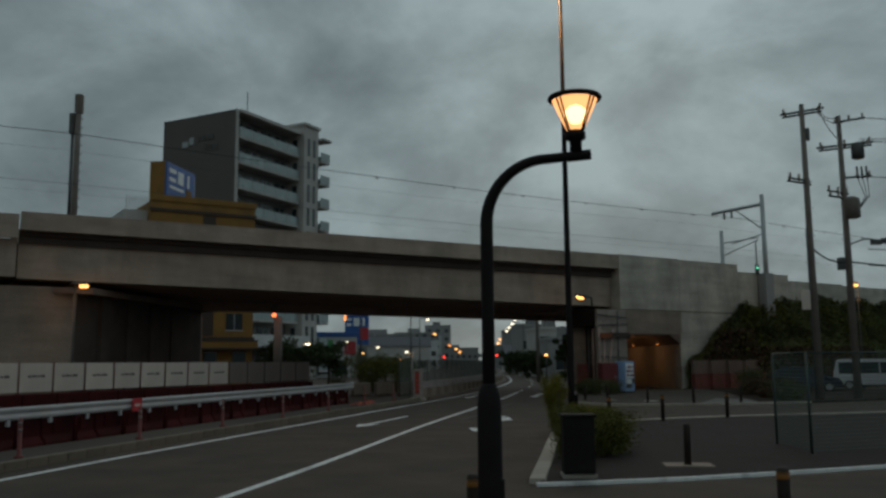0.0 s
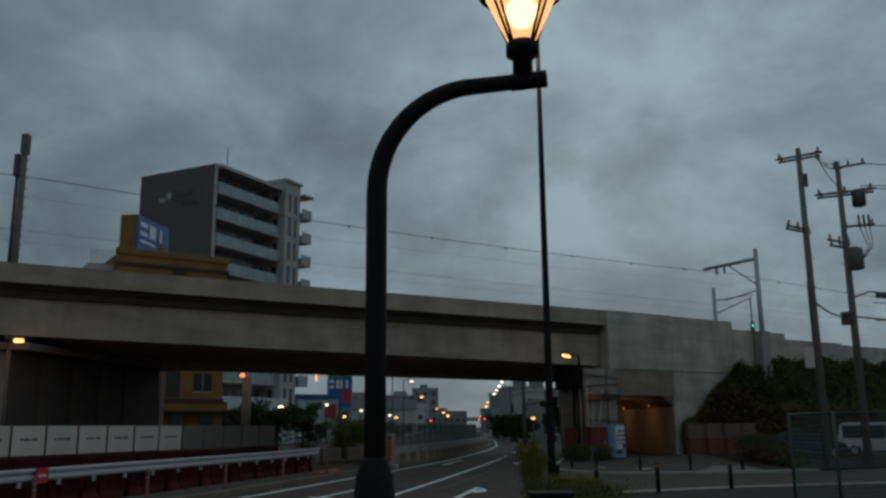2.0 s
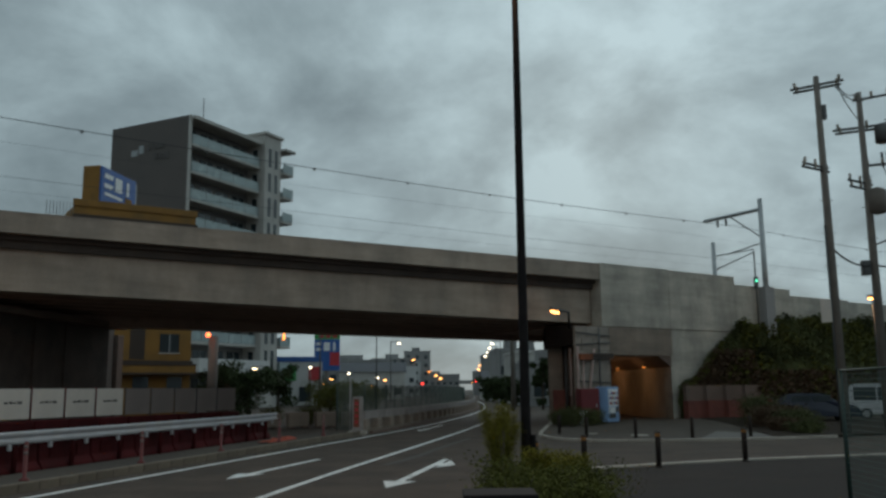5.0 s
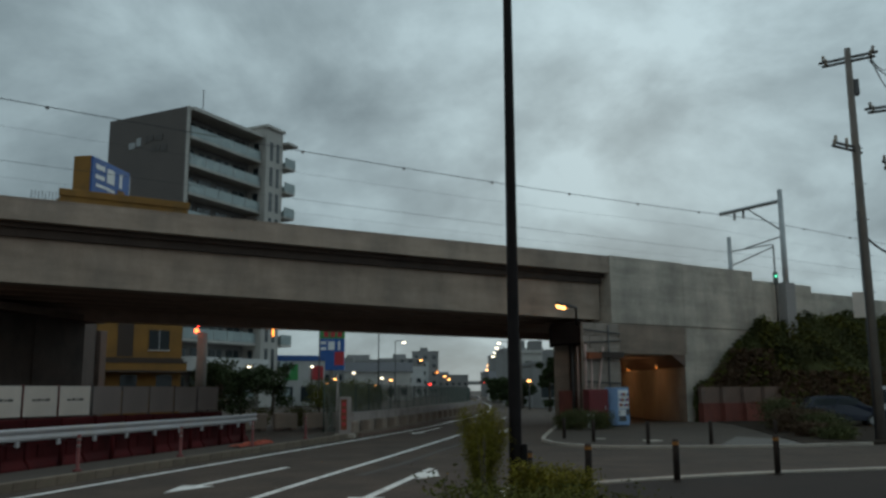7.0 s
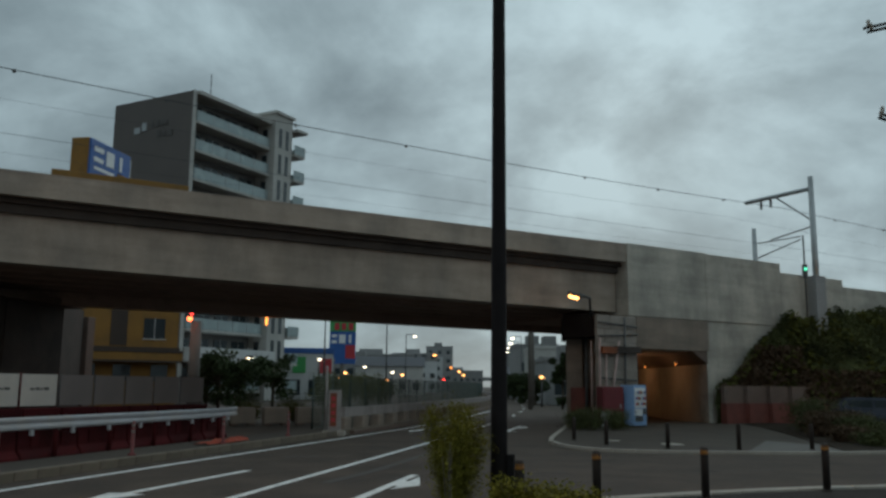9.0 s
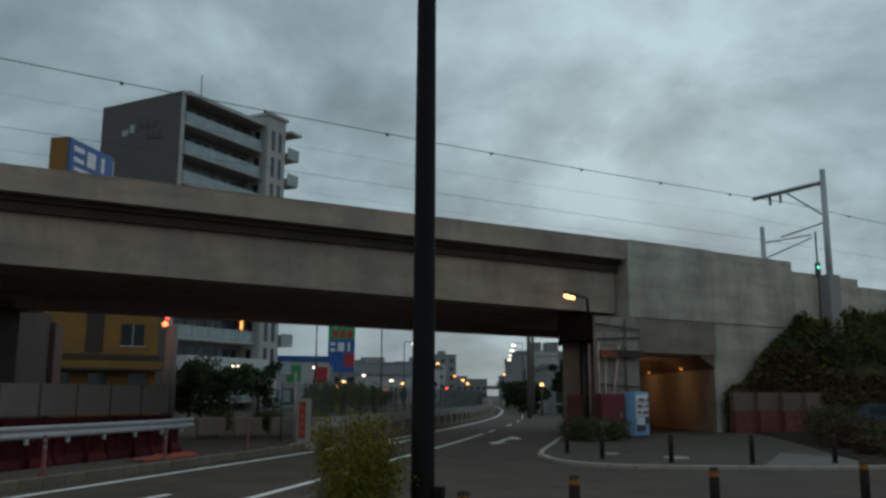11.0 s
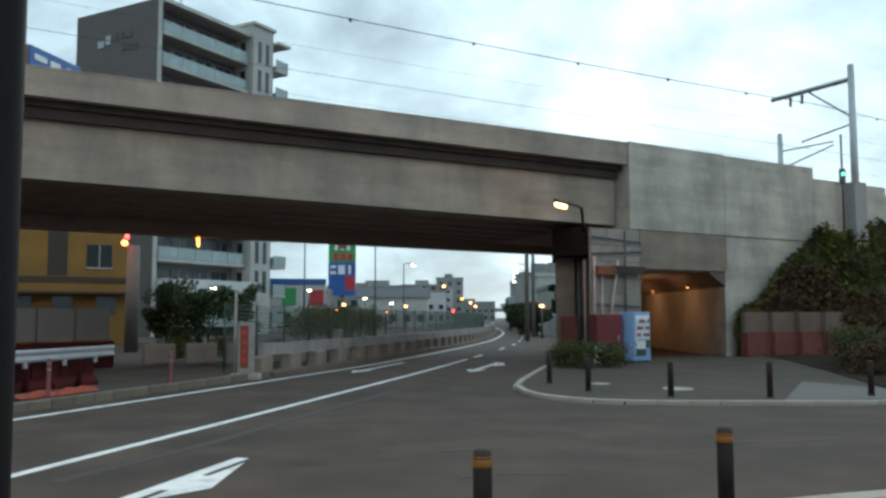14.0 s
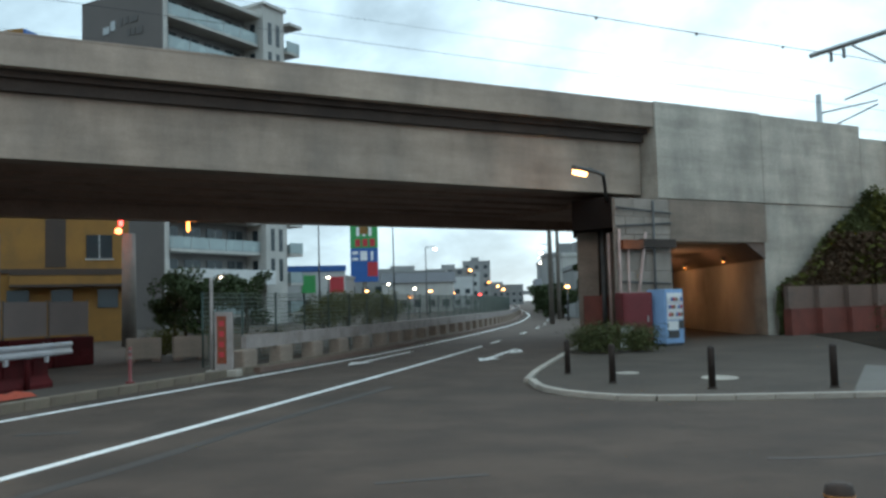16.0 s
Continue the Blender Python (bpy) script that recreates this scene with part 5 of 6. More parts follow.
part("switch_box", boxb(-0.5, -0.18, -0.15, 0.15, 6.2, 6.8, bevel=0.02), DSTEEL, ub)
part("lamp_arm", tubeb([(0, 0, 7.4), (0.8, 0, 7.7), (1.3, 0, 7.65)], 0.04, 6), DSTEEL, ub)
part("lamp_head", boxb(1.1, 1.6, -0.15, 0.15, 7.4, 7.65, bevel=0.05), DSTEEL, ub)
for i, (za, zb) in enumerate(((13.95, 13.85), (13.95, 12.65), (13.7, 13.6))):
    cable("power_line", (13.9 + 0.9, 37.3, za), (16.1 + 0.2 * i, 38.8, zb), 0.25, 0.02, "thin black power line between poles")
for i, (z0, z1) in enumerate(((13.8, 13.0), (12.6, 11.8), (12.7, 12.6), (10.8, 9.5), (7.2, 6.5), (6.4, 5.9))):
    cable("power_line", (17.2, 38.8, z0), (48 + i * 2, 30 - i * 3, z1), 1.4, 0.022, "thin black power line running off the poles")
cable("telephone_cable", (13.9, 37.1, 7.3), (16.1, 38.7, 6.6), 0.3, 0.04, "thick black telephone cable between poles")
cable("telephone_cable", (16.1, 38.7, 6.6), (40, 36, 6.0), 0.8, 0.04, "thick black telephone cable between poles")
road_lamp(21.5, 52.5, 6.6, 0.3, -120, "sodium lamp over the parking yard", SODIUM_HOT, 40, 0.06)


# ---------- parked vehicles ----------
def car(name, x, y, az, L, W, H, paint, label, van):
    t = tagged(empty(name, pose(x, y, 0.0, 0, 0, az)), label, "car", group="parked cars")
    if van:
        side = [(-L / 2, 0.35), (-L / 2, 0.95), (-L / 2 + 0.08, 1.25), (-L / 2 + 0.25, H - 0.05), (-L / 2 + 0.6, H), (L * 0.17, H), (L * 0.3, H - 0.25), (L * 0.42, 1.08), (L / 2 - 0.08, 0.9), (L / 2, 0.6), (L / 2, 0.3), (-L / 2, 0.3)]
    else:
        side = [(-L / 2, 0.35), (-L / 2, 0.85), (-L / 2 + 0.25, 1.0), (-L * 0.3, H - 0.04), (-L * 0.12, H), (L * 0.08, H - 0.03), (L * 0.26, 0.98), (L / 2 - 0.2, 0.82), (L / 2, 0.6), (L / 2, 0.28), (-L / 2, 0.28)]
    bm = bmesh.new()
    lo = [bm.verts.new((a, -W / 2 * (1 - 0.09 * max(0, (z - 0.95)) / 0.8), z)) for a, z in side]
    hi = [bm.verts.new((a, W / 2 * (1 - 0.09 * max(0, (z - 0.95)) / 0.8), z)) for a, z in side]
    bm.faces.new(lo)
    bm.faces.new(hi[::-1])
    for k in range(len(side)):
        bm.faces.new((lo[k], hi[k], hi[(k + 1) % len(side)], lo[(k + 1) % len(side)]))
    bmesh.ops.recalc_face_normals(bm, faces=bm.faces)
    bmesh.ops.bevel(bm, geom=list(bm.edges), offset=0.05, segments=2, affect="EDGES")
    part("body", bm, paint, t)
    xs = ((-L * 0.43, -L * 0.2), (-L * 0.18, L * 0.05), (L * 0.07, L * 0.26)) if van else ((-L * 0.27, -L * 0.05), (-L * 0.03, L * 0.17))
    for a, b in xs:
        for sgn in (-1, 1):
            yy = sgn * W / 2 * 0.965
            part("side_window", boxb(a, b, min(yy, yy + sgn * 0.02), max(yy, yy + sgn * 0.02), 1.02, H - 0.18 if van else H - 0.12, bevel=0.008), WINDOW, t)
    part("windscreen", boxb(-0.02, 0.02, -W * 0.4, W * 0.4, -0.36, 0.36, m=Matrix.Translation((L * 0.365 if van else L * 0.18, 0, H * 0.76 if van else H * 0.84)) @ Matrix.Rotation(radians(-30 if van else -55), 4, "Y")), WINDOW, t)
    part("rear_window", boxb(-L / 2 + 0.1, -L / 2 + 0.14, -W * 0.38, W * 0.38, 1.05, H - 0.2), WINDOW, t)
    for sx in (-L * 0.31, L * 0.32):
        for sy in (-1, 1):
            w = part("wheel", tubeb([(sx, sy * (W / 2 - 0.2), 0.3), (sx, sy * (W / 2 + 0.01), 0.3)], 0.3, 18), RUBBER, t)
            part("rim", tubeb([(sx, sy * (W / 2 + 0.008), 0.3), (sx, sy * (W / 2 + 0.02), 0.3)], 0.19, 14), STEEL, w)
    for sy in (-1, 1):
        part("headlight", boxb(L / 2 - 0.12, L / 2 + 0.01, sy * W * 0.36 - 0.16, sy * W * 0.36 + 0.16, 0.62, 0.78, bevel=0.02), SIGNW, t)
        part("tail_light", boxb(-L / 2 - 0.012, -L / 2 + 0.06, sy * W * 0.42 - 0.08, sy * W * 0.42 + 0.08, 0.75, 1.1, bevel=0.015), SIGNR, t)
    part("bumper", boxb(L / 2 - 0.05, L / 2 + 0.05, -W * 0.46, W * 0.46, 0.3, 0.5, bevel=0.03), paint, t)
    return t


car("minivan", 21.9, 51.8, -18, 4.7, 1.75, 1.9, CARW, "white minivan parked in the yard", True)
car("minivan", 28.6, 51.0, -18, 4.6, 1.75, 1.85, CARW, "white van parked behind the mesh fence", True)
car("parked_car", 16.8, 49.2, -10, 4.2, 1.7, 1.45, CARB, "dark blue car parked in front of the bank", False)
car("parked_car", 5.9, 92, 95, 4.2, 1.7, 1.5, CARB, "dark car parked beyond the viaduct", False)
gh = tagged(empty("yard_house", pose(21.5, 44, 0, 0, 0, 20)), "dark house corner with a tiled eave beside the yard", "house")
part("wall", boxb(1.6, 12, -5, 3, 0, 8.6), GREYB, gh)
part("roof", boxb(1.0, 12.6, -5.6, 3.6, 8.6, 8.9, bevel=0.05), ROOFD, gh)
part("downpipe", tubeb([(1.5, -4.6, 0), (1.5, -4.6, 8.6)], 0.05, 6), DSTEEL, gh)
for z in (2.0, 5.2):
    part("window", boxb(1.56, 1.62, -3.5, -1.5, z, z + 1.3), WINDOW, gh)


# ---------- apartment block ----------
AM = Matrix(((0.934, 0.358, 0, -33.4), (-0.358, 0.934, 0, 89.5), (0, 0, 1, 0), (0, 0, 0, 1)))
ap = tagged(empty("apartment_block", AM), "ten-storey apartment block with a grey gable and glazed balconies", "building")
ROOF = 31.5
part("gable_wall", boxb(-11.5, 0.0, 0.0, 0.35, 0, ROOF + 0.2), GREYW, ap, "plain dark grey tiled gable wall")
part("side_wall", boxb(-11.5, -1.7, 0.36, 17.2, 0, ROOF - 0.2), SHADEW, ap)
part("gable_trim", boxb(-0.02, 0.12, -0.06, 0.36, 0, ROOF + 0.22), CREAM, ap)
part("roof_slab", boxb(-11.6, 0.55, 0.37, 15.4, ROOF - 0.18, ROOF + 0.2), CREAM, ap)
part("antenna", tubeb([(-3.5, 6, ROOF), (-3.5, 6, ROOF + 4.5)], 0.05, 5), DSTEEL, ap)
for k in range(10):
    z = ROOF - 3.05 * (k + 1)
    part("balcony_slab", boxb(-1.69, 0.3, 0.37, 12.0, z - 0.18, z + 0.08, bevel=0.02), CREAM, ap)
    bal = part("balustrade", boxb(0.16, 0.24, 0.4, 11.9, z + 0.12, z + 1.2), GLASSB, ap, "pale frosted glass balustrade")
    for j in range(6):
        part("rail_post", boxb(0.24, 0.28, 0.6 + j * 2.2, 0.66 + j * 2.2, z + 0.085, z + 1.22), STEEL, bal)
    for j in range(4):
        w = part("window", boxb(-1.69, -1.62, 0.9 + j * 2.8, 2.9 + j * 2.8, z + 0.15, z + 2.3), WINDOW, ap)
        part("frame", boxb(-1.62, -1.58, 1.87 + j * 2.8, 1.93 + j * 2.8, z + 0.15, z + 2.3), STEEL, w)
    part("balcony_slab", boxb(-1.69, 1.3, 15.25, 17.2, z - 0.18, z + 0.08, bevel=0.02), CREAM, ap)
    part("balustrade", boxb(-1.6, 1.3, 17.1, 17.2, z + 0.12, z + 1.2), GLASSB, ap)
    part("balustrade", boxb(1.2, 1.28, 15.25, 17.05, z + 0.12, z + 1.2), GLASSB, ap)
part("roof_slab", boxb(-1.69, 1.5, 15.45, 17.4, ROOF - 0.2, ROOF + 0.1), CREAM, ap)
tw = part("stair_tower", boxb(-2.0, 0.9, 12.05, 15.2, 0, ROOF + 1.1, bevel=0.04), CREAM, ap, "pale rendered stair tower")
part("tower_cap", boxb(-2.2, 1.15, 11.85, 15.4, ROOF + 1.1, ROOF + 1.45, bevel=0.03), CREAM, tw)
for k in range(9):
    z = ROOF - 2.6 - 3.05 * k
    for y0 in (12.75, 13.95):
        part("slot_window", boxb(0.88, 0.93, y0, y0 + 0.55, z - 0.2, z + 2.1), WINDOW, tw)
    part("slot_window", boxb(-0.9, -0.2, 12.01, 12.06, z, z + 1.9), WINDOW, tw)
part("ground_canopy", boxb(-1.6, 2.2, 0.4, 12, 3.9, 5.3, bevel=0.03), WHITEB, ap)
# name on the gable, as plain bars
for i, (a, b, z0, z1, mt) in enumerate(((-8.3, -7.4, 28.0, 28.7, STEEL), (-7.2, -6.5, 28.2, 29.1, STEEL), (-5.9, -5.5, 28.4, 29.2, INK), (-5.2, -4.7, 28.5, 29.2, INK), (-4.5, -3.4, 28.5, 29.1, INK), (-4.9, -4.4, 27.3, 28.0, INK), (-4.2, -3.7, 27.3, 27.9, INK), (-3.5, -2.7, 27.2, 27.9, INK))):
    part("lettering_bar", boxb(a, b, -0.07, -0.004, z0, z1, bevel=0.015), mt, ap)

# ---------- ochre building with the blue roof sign ----------
OM = Matrix(((-VU.x, VB.x, 0, -22.4), (-VU.y, VB.y, 0, 64.6), (0, 0, 1, 0), (0, 0, 0, 1)))
oc = tagged(empty("ochre_building", OM), "ochre rendered shop house with brown bands and roof sign", "building")
part("wall", boxb(0, 8.6, 0.0, 16, 0, 14.9), OCHRE, oc)
part("parapet", boxb(-0.1, 8.7, -0.1, 0.2, 14.903, 15.4, bevel=0.03), OCHRE, oc)
for z in (4.0, 7.4, 11.0, 14.2):
    part("band", boxb(-0.12, 8.72, -0.12, 0.0, z - 0.12, z + 0.12), OCHRED, oc)
part("balcony", boxb(-0.15, 6.2, -0.9, -0.125, 3.2, 3.85, bevel=0.03), OCHRE, oc)
for z in (4.7, 8.2, 11.7):
    for x0 in ((0.9,) if z < 5 else (0.9, 6.3)):
        w = part("window", boxb(x0, x0 + 1.4, -0.05, 0.0, z, z + 1.35), WINDOW, oc)
        part("frame", boxb(x0 - 0.06, x0 + 1.46, -0.07, -0.052, z - 0.08, z - 0.01), CREAM, w)
        part("mullion", boxb(x0 + 0.67, x0 + 0.73, -0.07, -0.052, z, z + 1.35), STEEL, w)
# lower strip coloured dark in place of the shadow below the balcony
part("balcony_edge", boxb(-0.16, 6.21, -0.93, -0.905, 3.1, 3.24), OCHRED, oc)
part("balcony_edge", boxb(-0.16, 6.21, -0.93, -0.905, 3.74, 3.87), OCHRED, oc)
# shade of the recess put on as a flat dark panel
part("recess_shade", boxb(3.35, 4.4, -0.03, 0.0, 4.2, 14.0), OCHRED, oc)
for x0 in (0.6, 3.0, 5.2):
    part("shop_window", boxb(x0, x0 + 1.1, -0.06, 0.0, 1.9, 2.95), WINDOW, oc)
part("rear_step", boxb(8.6, 10.4, 1, 8, 0, 14.2), CREAM, oc)
for k in range(8):
    part("railing_bar", boxb(8.7 + k * 0.22, 8.74 + k * 0.22, 0.98, 1.0, 14.2, 15.3), DSTEEL, oc)
# roof sign: narrow ochre end towards the street corner, blue board along its side
SM = OM.inverted() @ Matrix.Translation((-32.5, 69.0, 0)) @ Matrix.Rotation(radians(-3), 4, "Z")
part("roof_room", boxb(-1.5, -0.02, 0.0, 5.8, 14.9, 20.55, m=SM, bevel=0.04), OCHRE, oc)
sb = part("sign_board", boxb(-0.015, 0.16, 0.05, 5.75, 17.3, 20.5, m=SM, bevel=0.03), SIGNB, oc, "blue roof sign board with white shapes")
for a, b, z0, z1 in ((0.5, 1.8, 18.8, 19.15), (0.5, 1.8, 19.6, 20.0), (2.2, 3.3, 18.8, 20.0), (4.1, 4.5, 18.8, 20.0), (0.6, 3.4, 18.15, 18.4)):
    part("sign_shape", boxb(0.162, 0.2, a, b, z0, z1, m=SM), SIGNW, sb)
part("sign_shape", boxb(0.162, 0.21, 3.9, 5.0, 17.5, 18.6, m=SM, bevel=0.01), OCHRE, sb)
part("sign_frame", boxb(-0.2, 0.0, 5.85, 6.15, 14.9, 20.3, m=SM), STEEL, oc)

# ---------- pole sign of the store ----------
SE, SF, SR = Vector((3.62, 15.6, 1.69)), Vector((-0.137, 0.9906, 0)), Vector((0.9906, 0.137, 0))


def spot(u, v, depth):
    """A distant place by its bearing u, its rise v and its depth down the street."""
    return SE + SF * depth + SR * (u * depth) + Vector((0, 0, v * depth))


ps = spot(-0.1194, 0, 142)
pt = tagged(empty("pole_sign", turn_to(Vector((ps.x, ps.y, 0)), SR)), "tall store pole sign in blue, red and green with white shapes", "sign")
part("pole", tubeb([(0, 0.3, 0), (0, 0.3, 6)], 0.35, 10), POLE_GREY, pt)
part("blue_board", boxb(-2.25, 2.25, -0.2, 0.6, 5.4, 10.9, bevel=0.04), SIGNB, pt)
part("red_board", boxb(0.55, 2.2, -0.26, -0.205, 6.3, 8.6), SIGNR, pt)
part("green_board", boxb(-2.25, 2.25, -0.2, 0.6, 10.95, 16.5, bevel=0.04), SIGNG, pt)
for a, b, z0, z1 in ((-1.9, -1.0, 8.9, 9.4), (-1.9, -1.0, 9.9, 10.4), (-0.6, 0.5, 8.9, 10.4), (1.1, 1.5, 8.9, 10.4)):
    part("sign_shape", boxb(a, b, -0.28, -0.205, z0, z1), SIGNW, pt)
for k in range(3):
    part("sign_shape", boxb(-1.4 + k * 1.2, -0.6 + k * 1.2, -0.28, -0.205, 11.2, 12.4), SIGNR, pt)
    part("sign_shape", boxb(-1.2 + k * 1.0, -0.7 + k * 1.0, -0.28, -0.205, 12.9, 14.4), SIGNW, pt)
part("sign_shape", boxb(-0.7, 0.7, -0.3, -0.285, 13.2, 14.8, bevel=0.004), OCHRE, pt)


# ---------- houses and shops down the street ----------
def house(u, depth, w, h, material, label, floors=2, storey=3.0, pitched=False, az=0.0, deep=10):
    p = spot(u, 0, depth)
    t = tagged(empty("house" if h < 9 else "city_block", turn_to(Vector((p.x, p.y, -0.02)), SR) @ Matrix.Rotation(radians(az), 4, "Z")), label, "building", group="street houses")
    part("wall", boxb(-w / 2, w / 2, 0, deep, 0, h), material, t)
    if pitched:
        bm = bmesh.new()
        v = [bm.verts.new(c) for c in ((-w / 2 - 0.4, -0.4, h), (w / 2 + 0.4, -0.4, h), (w / 2 + 0.4, deep + 0.4, h), (-w / 2 - 0.4, deep + 0.4, h), (-w / 2 - 0.4, deep / 2, h + 2.0), (w / 2 + 0.4, deep / 2, h + 2.0))]
        for f in ((0, 1, 5, 4), (2, 3, 4, 5), (0, 4, 3), (1, 2, 5), (3, 2, 1, 0)):
            bm.faces.new([v[i] for i in f])
        part("roof", bm, ROOFD, t)
    else:
        part("roof", boxb(-w / 2 - 0.12, w / 2 + 0.12, -0.12, deep + 0.12, h, h + 0.4, bevel=0.03), material, t)
        part("roof_tank", boxb(-w * 0.2, w * 0.1, 2, 5, h + 0.4, h + 1.7), GREYB, t)
    n = max(2, int(w / 2.6))
    for f in range(floors):
        for k in range(n):
            x0 = -w / 2 + (k + 0.5) * w / n - 0.65
            wn_ = part("window", boxb(x0, x0 + 1.3, -0.04, 0.0, 1.0 + f * storey, 2.3 + f * storey), WINDOW, t)
            part("sill", boxb(x0 - 0.1, x0 + 1.4, -0.12, -0.041, 0.9 + f * storey, 0.99 + f * storey), CREAM, wn_)
    return t


st = spot(-0.182, 0, 100)
store = tagged(empty("white_store", turn_to(Vector((st.x, st.y, -0.02)), SR) @ Matrix.Rotation(radians(14), 4, "Z")), "low white store with a dark blue roof edge and sign panels", "building")
part("wall", boxb(-4, 4.4, 0, 12, 0, 5.6), WHITEB, store)
part("fascia", boxb(-4.1, 4.5, -0.1, 12.1, 5.603, 6.3, bevel=0.04), SIGNB, store, "dark blue roof fascia")
part("green_sign", boxb(-0.6, 1.0, -0.1, -0.003, 3.2, 5.2), SIGNG, store)
part("red_sign", boxb(2.6, 4.2, -0.1, -0.003, 3.2, 5.0), SIGNR, store)
for x0 in (-3.4, -1.2, 1.4):
    part("shop_window", boxb(x0, x0 + 1.6, -0.06, -0.003, 0.5, 2.4), WINDOW, store)
for args in ((-0.098, 175, 16, 7.2, GREYB, "grey low-rise house beyond the store", 2), (-0.075, 215, 20, 9.5, GREYB, "grey flat-roofed block down the street", 3),
             (-0.045, 235, 22, 8.2, WHITEB, "pale flat-roofed block down the street", 2), (-0.024, 260, 14, 11.5, GREYB, "stained grey block with roof tanks", 4),
             (0.006, 300, 9.5, 15.5, GREYB, "narrow taller grey apartment block", 5), (-0.008, 285, 10, 11, WHITEB, "pale narrow block down the street", 4),
             (-0.125, 210, 16, 8, WHITEB, "pale house behind the pole sign", 2), (0.03, 380, 22, 8.5, GREYB, "low grey block at the far end of the street", 2),
             (0.116, 118, 6, 7.6, GREYB, "grey house on the far side beyond the viaduct", 2), (0.136, 95, 5, 6.2, CREAM, "cream house just beyond the viaduct", 2),
             (0.106, 165, 8, 8.6, GREYB, "grey house with a flat roof down the street", 2), (0.095, 240, 10, 6.8, GREYB, "grey block at the roadside far off", 2),
             (-0.20, 120, 14, 5.5, GREYB, "grey annex beside the white store", 1), (0.16, 80, 6, 4.4, GREYB, "house behind the bridge pier", 1)):
    house(*args)
house(-0.06, 160, 13, 5.5, CREAM, "low cream house with a dark pitched roof", 1, 3.0, True)
house(0.108, 140, 8, 3.2, CREAM, "small cream house with a dark pitched roof", 1, 3.0, True)
fo = tagged(empty("far_overpass"), "low concrete overpass across the far end of the street", "overpass")
a, b = spot(-0.05, 0.003, 430), spot(0.16, 0.003, 430)
part("deck", ribbon(bmesh.new(), [Vector((a.x, a.y, 0)), Vector((b.x, b.y, 0))], -4, 4, 4.6, 6.4), GREYB, fo)
for k in range(5):
    c = a.lerp(b, k / 4)
    part("pier", tubeb([(c.x, c.y, 0), (c.x, c.y, 4.6)], 0.8, 8), GREYB, fo)


# ---------- trees ----------
def tree(x, y, h, w, seed, label, count=2600, material=None, size=0.14):
    rng = random.Random(seed)
    t = tagged(empty("tree", pose(x, y, 0)), label, "tree", group="street trees")
    bm = bmesh.new()
    tube(bm, [(0, 0, -0.1), (0.05, 0.03, h * 0.35), (0.0, 0.08, h * 0.7)], [0.13, 0.1, 0.04], 9)
    tips = []
    for k in range(9):
        a = rng.uniform(0, 6.28)
        z0 = h * rng.uniform(0.28, 0.55)
        tip = Vector((math.cos(a) * w * rng.uniform(0.25, 0.5), math.sin(a) * w * rng.uniform(0.25, 0.5), h * rng.uniform(0.5, 0.95)))
        tube(bm, [(0.03, 0.03, z0), tip * 0.55 + Vector((0, 0, z0 * 0.35)), tip], [0.05, 0.03, 0.012], 6)
        tips.append(tip)
    part("trunk", bm, BARK, t)
    bm = bmesh.new()
    tips += [Vector((rng.gauss(0, w * 0.2), rng.gauss(0, w * 0.2), h * rng.uniform(0.12, 0.95))) for _ in range(14)]
    for c in tips:
        r = w * rng.uniform(0.14, 0.26)
        leaves(bm, c, (r, r, r * 0.75), count // len(tips), size, rng, shell=0.25)
    part("crown", bm, material or TREEL, t)
    return t


for k, (x, y, h, w) in enumerate(((-18.6, 66.5, 3.9, 3.4), (-20.8, 68.3, 4.3, 3.2), (-16.8, 68.2, 4.2, 2.8), (-22.4, 70, 3.4, 2.8))):
    tree(x, y, h, w, 100 + k, "dense dark roadside tree in front of the apartment block")
for k, (u, dd, h, w) in enumerate(((0.098, 92, 3.3, 3.4), (0.087, 112, 3.4, 3.6), (0.108, 78, 2.6, 2.6), (0.083, 140, 3.8, 4), (0.140, 64, 4.6, 1.9))):
    p = spot(u, 0, dd)
    tree(p.x, p.y, h, w, 120 + k, "dark street tree on the far footway beyond the viaduct", 2400, size=0.2)
for k, (u, dd, h, w) in enumerate(((-0.155, 62, 2.2, 3.5), (-0.13, 66, 2.3, 3.8), (-0.105, 72, 2.2, 3.6), (-0.085, 78, 2.0, 3.6), (-0.14, 92, 3.2, 4.5), (-0.11, 98, 3.0, 4))):
    p = spot(u, 0, dd)
    tree(p.x, p.y, h, w, 140 + k, "scruffy green bush behind the median net fence", 2600, LEAF, 0.1)


# ---------- lights down the street ----------
def far_light(u, v, depth, glow_m, pole_side, label, r=0.28):
    p = spot(u, v, depth)
    t = tagged(empty("distant_lamp", pose(p.x, p.y, 0)), label, "street lamp", group="distant lamps")
    o = 1.2 * pole_side
    part("pole", tubeb([(o, 0, 0), (o, 0, p.z + 0.25)], [0.1, 0.06], 6), DSTEEL, t)
    part("arm", tubeb([(o, 0, p.z + 0.25), (0, 0, p.z + 0.3)], 0.05, 5), DSTEEL, t)
    part("lens", latheb([(r * 0.4, -r * 0.5), (r, -r * 0.2), (r, r * 0.2), (r * 0.4, r * 0.45)], 10, (0, 0, p.z)), glow_m, t)
    return t


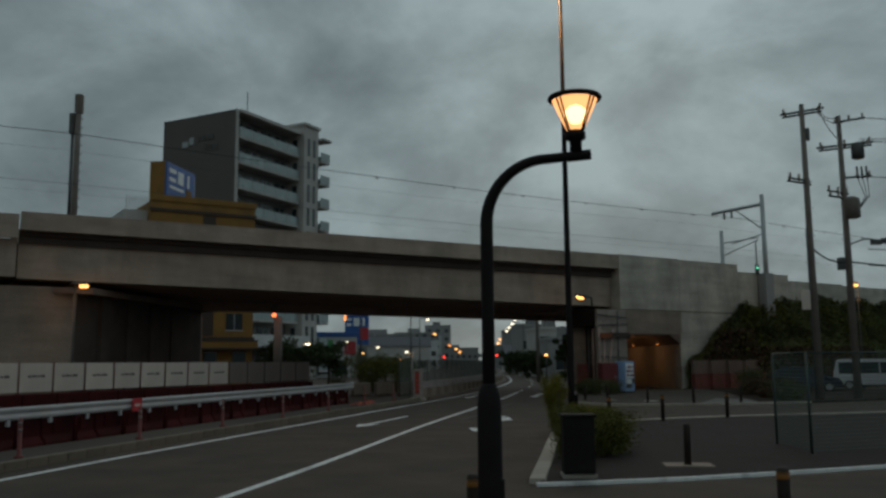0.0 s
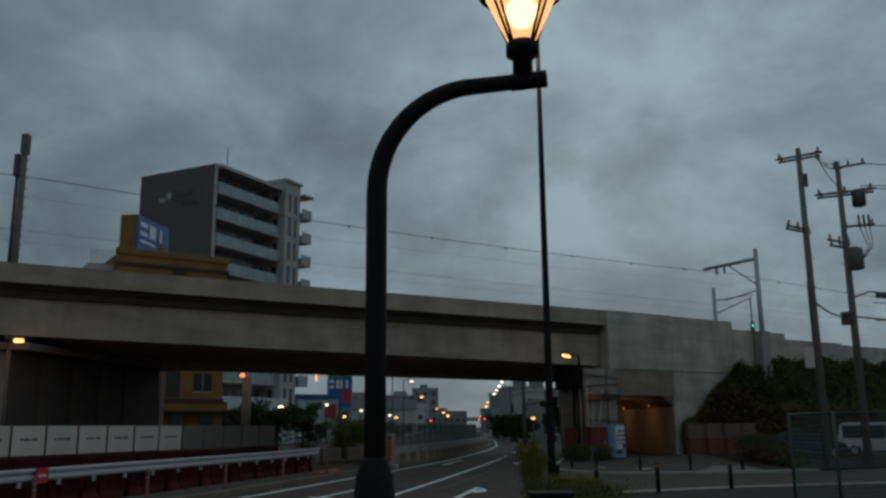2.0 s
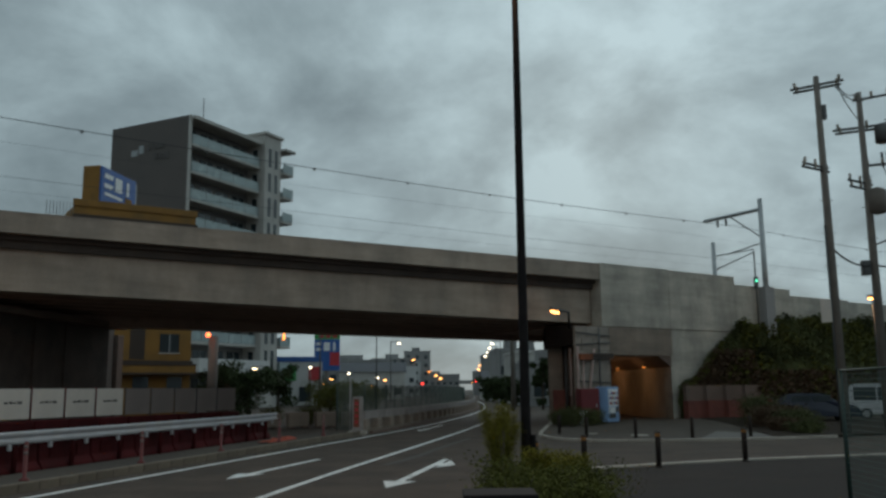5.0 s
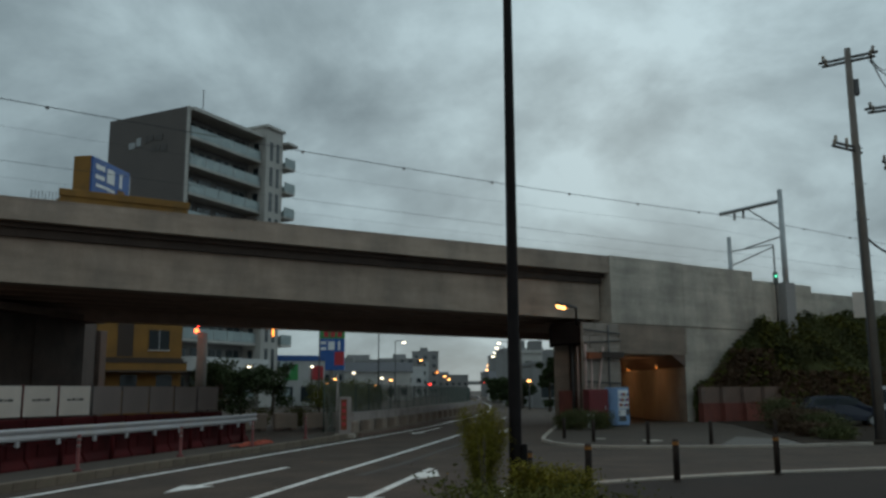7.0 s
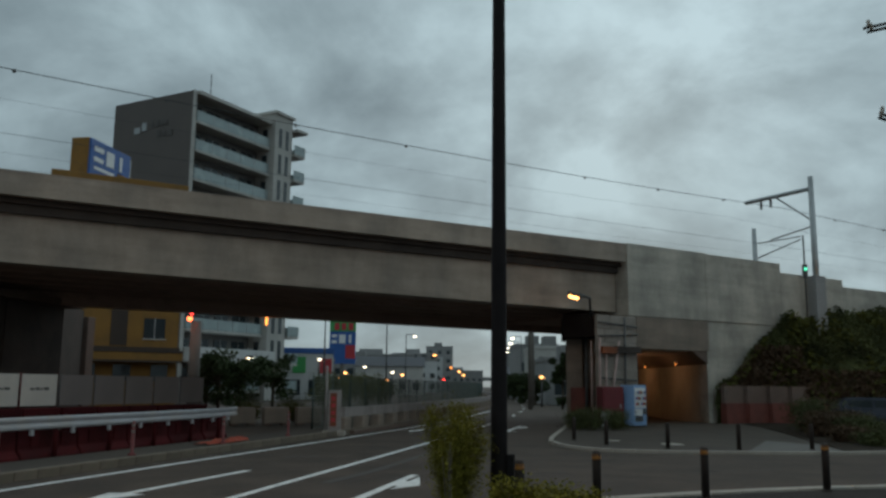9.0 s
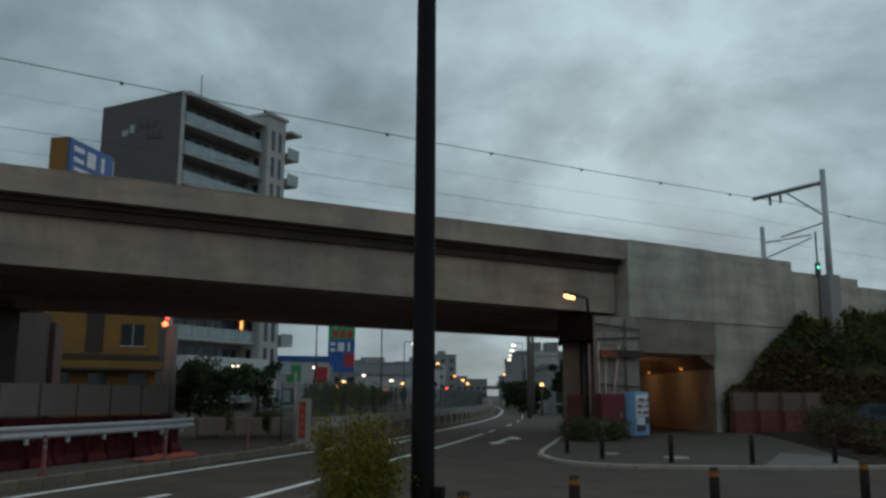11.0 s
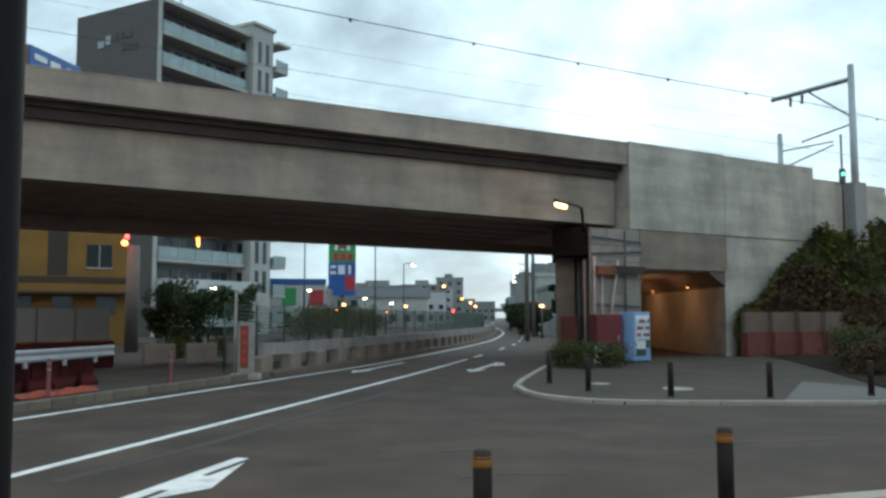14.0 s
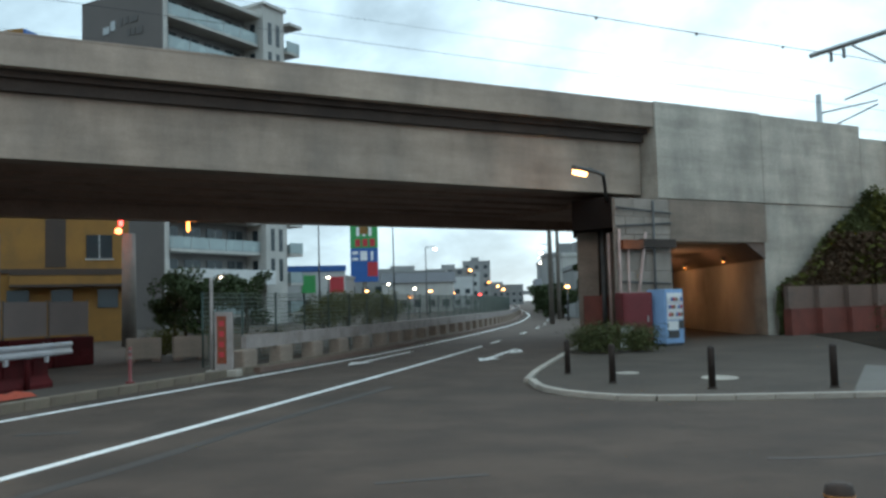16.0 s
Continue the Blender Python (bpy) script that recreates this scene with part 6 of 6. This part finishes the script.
for u, px_v, d, g_m, side in ((-0.1565, 48, 95, WHITEL, 0), (-0.1167, 23, 130, SODIUM_HOT, 0), (-0.0922, 34, 140, WHITEL, 0), (-0.061, 25, 120, WHITEL, 0), (-0.067, 10, 125, SODIUM, 0),
                              (-0.0358, 92, 110, WHITEL, -1), (-0.0007, 55, 260, SODIUM_HOT, -1), (0.085, 90, 110, WHITEL, 1), (0.0822, 63, 160, WHITEL, 1), (0.0796, 45, 220, SODIUM_HOT, 1),
                              (0.0776, 30, 280, SODIUM_HOT, 1), (0.0756, 19, 340, SODIUM_HOT, 1), (0.115, 20, 70, SODIUM_HOT, 0), (0.0842, 80, 125, WHITEL, 1), (0.0835, 71, 140, WHITEL, 1), (0.0810, 54, 185, SODIUM_HOT, 1), (0.0787, 37, 250, SODIUM_HOT, 1), (0.0765, 25, 310, SODIUM_HOT, 1), (0.0745, 13, 380, SODIUM, 1), (-0.125, 14, 135, SODIUM, 0), (-0.045, 20, 150, SODIUM_HOT, 0), (-0.02, 16, 220, SODIUM, -1), (0.02, 33, 300, SODIUM, -1), (0.03, 26, 340, SODIUM_HOT, -1), (0.036, 20, 380, SODIUM_HOT, -1), (0.042, 15, 420, SODIUM, -1), (0.047, 11, 440, SODIUM_HOT, -1)):
    far_light(u, px_v / 1508, d, g_m, side, "glowing street lamp far down the road", 0.1 + d * 0.0014)


def traffic_light(u, v, depth):
    p = spot(u, v, depth)
    t = tagged(empty("traffic_light", pose(p.x, p.y, 0)), "traffic signal far down the road showing red", "traffic light", group="traffic lights")
    part("pole", tubeb([(1.4, 0, 0), (1.4, 0, p.z + 0.4), (-0.8, 0, p.z + 0.5)], 0.09, 6), DSTEEL, t)
    part("housing", boxb(-0.95, 0.75, 0, 0.3, p.z - 0.35, p.z + 0.35, bevel=0.05), DSTEEL, t)
    part("red_lens", latheb([(0.1, -0.25), (0.34, -0.15), (0.34, 0.15), (0.1, 0.25)], 10, (0.4, -0.2, p.z)), REDL, t, "lit red lens")


traffic_light(0.0086, 12 / 1508, 250)
traffic_light(0.0736, 15 / 1508, 230)
for u, d in ((0.098, 62), (0.105, 75)):
    p = spot(u, 0, d)
    utility_pole(p.x, p.y, 11, ((10.2, -0.9, 0.9, 0), (9.2, -0.9, 0.9, 0)), "dark utility pole beyond the viaduct")
for u, d, h in ((-0.161, 70, 8.5), (-0.079, 78, 9.0)):
    p = spot(u, 0, d)
    t = tagged(empty("slim_pole", pose(p.x, p.y, 0)), "slim dark steel pole on the median", "pole")
    part("shaft", tubeb([(0, 0, 0), (0, 0, h)], [0.09, 0.05], 8), DSTEEL, t)
    part("cap", latheb([(0.06, 0), (0.07, 0.03), (0.02, 0.08)], 8, (0, 0, h)), DSTEEL, t)
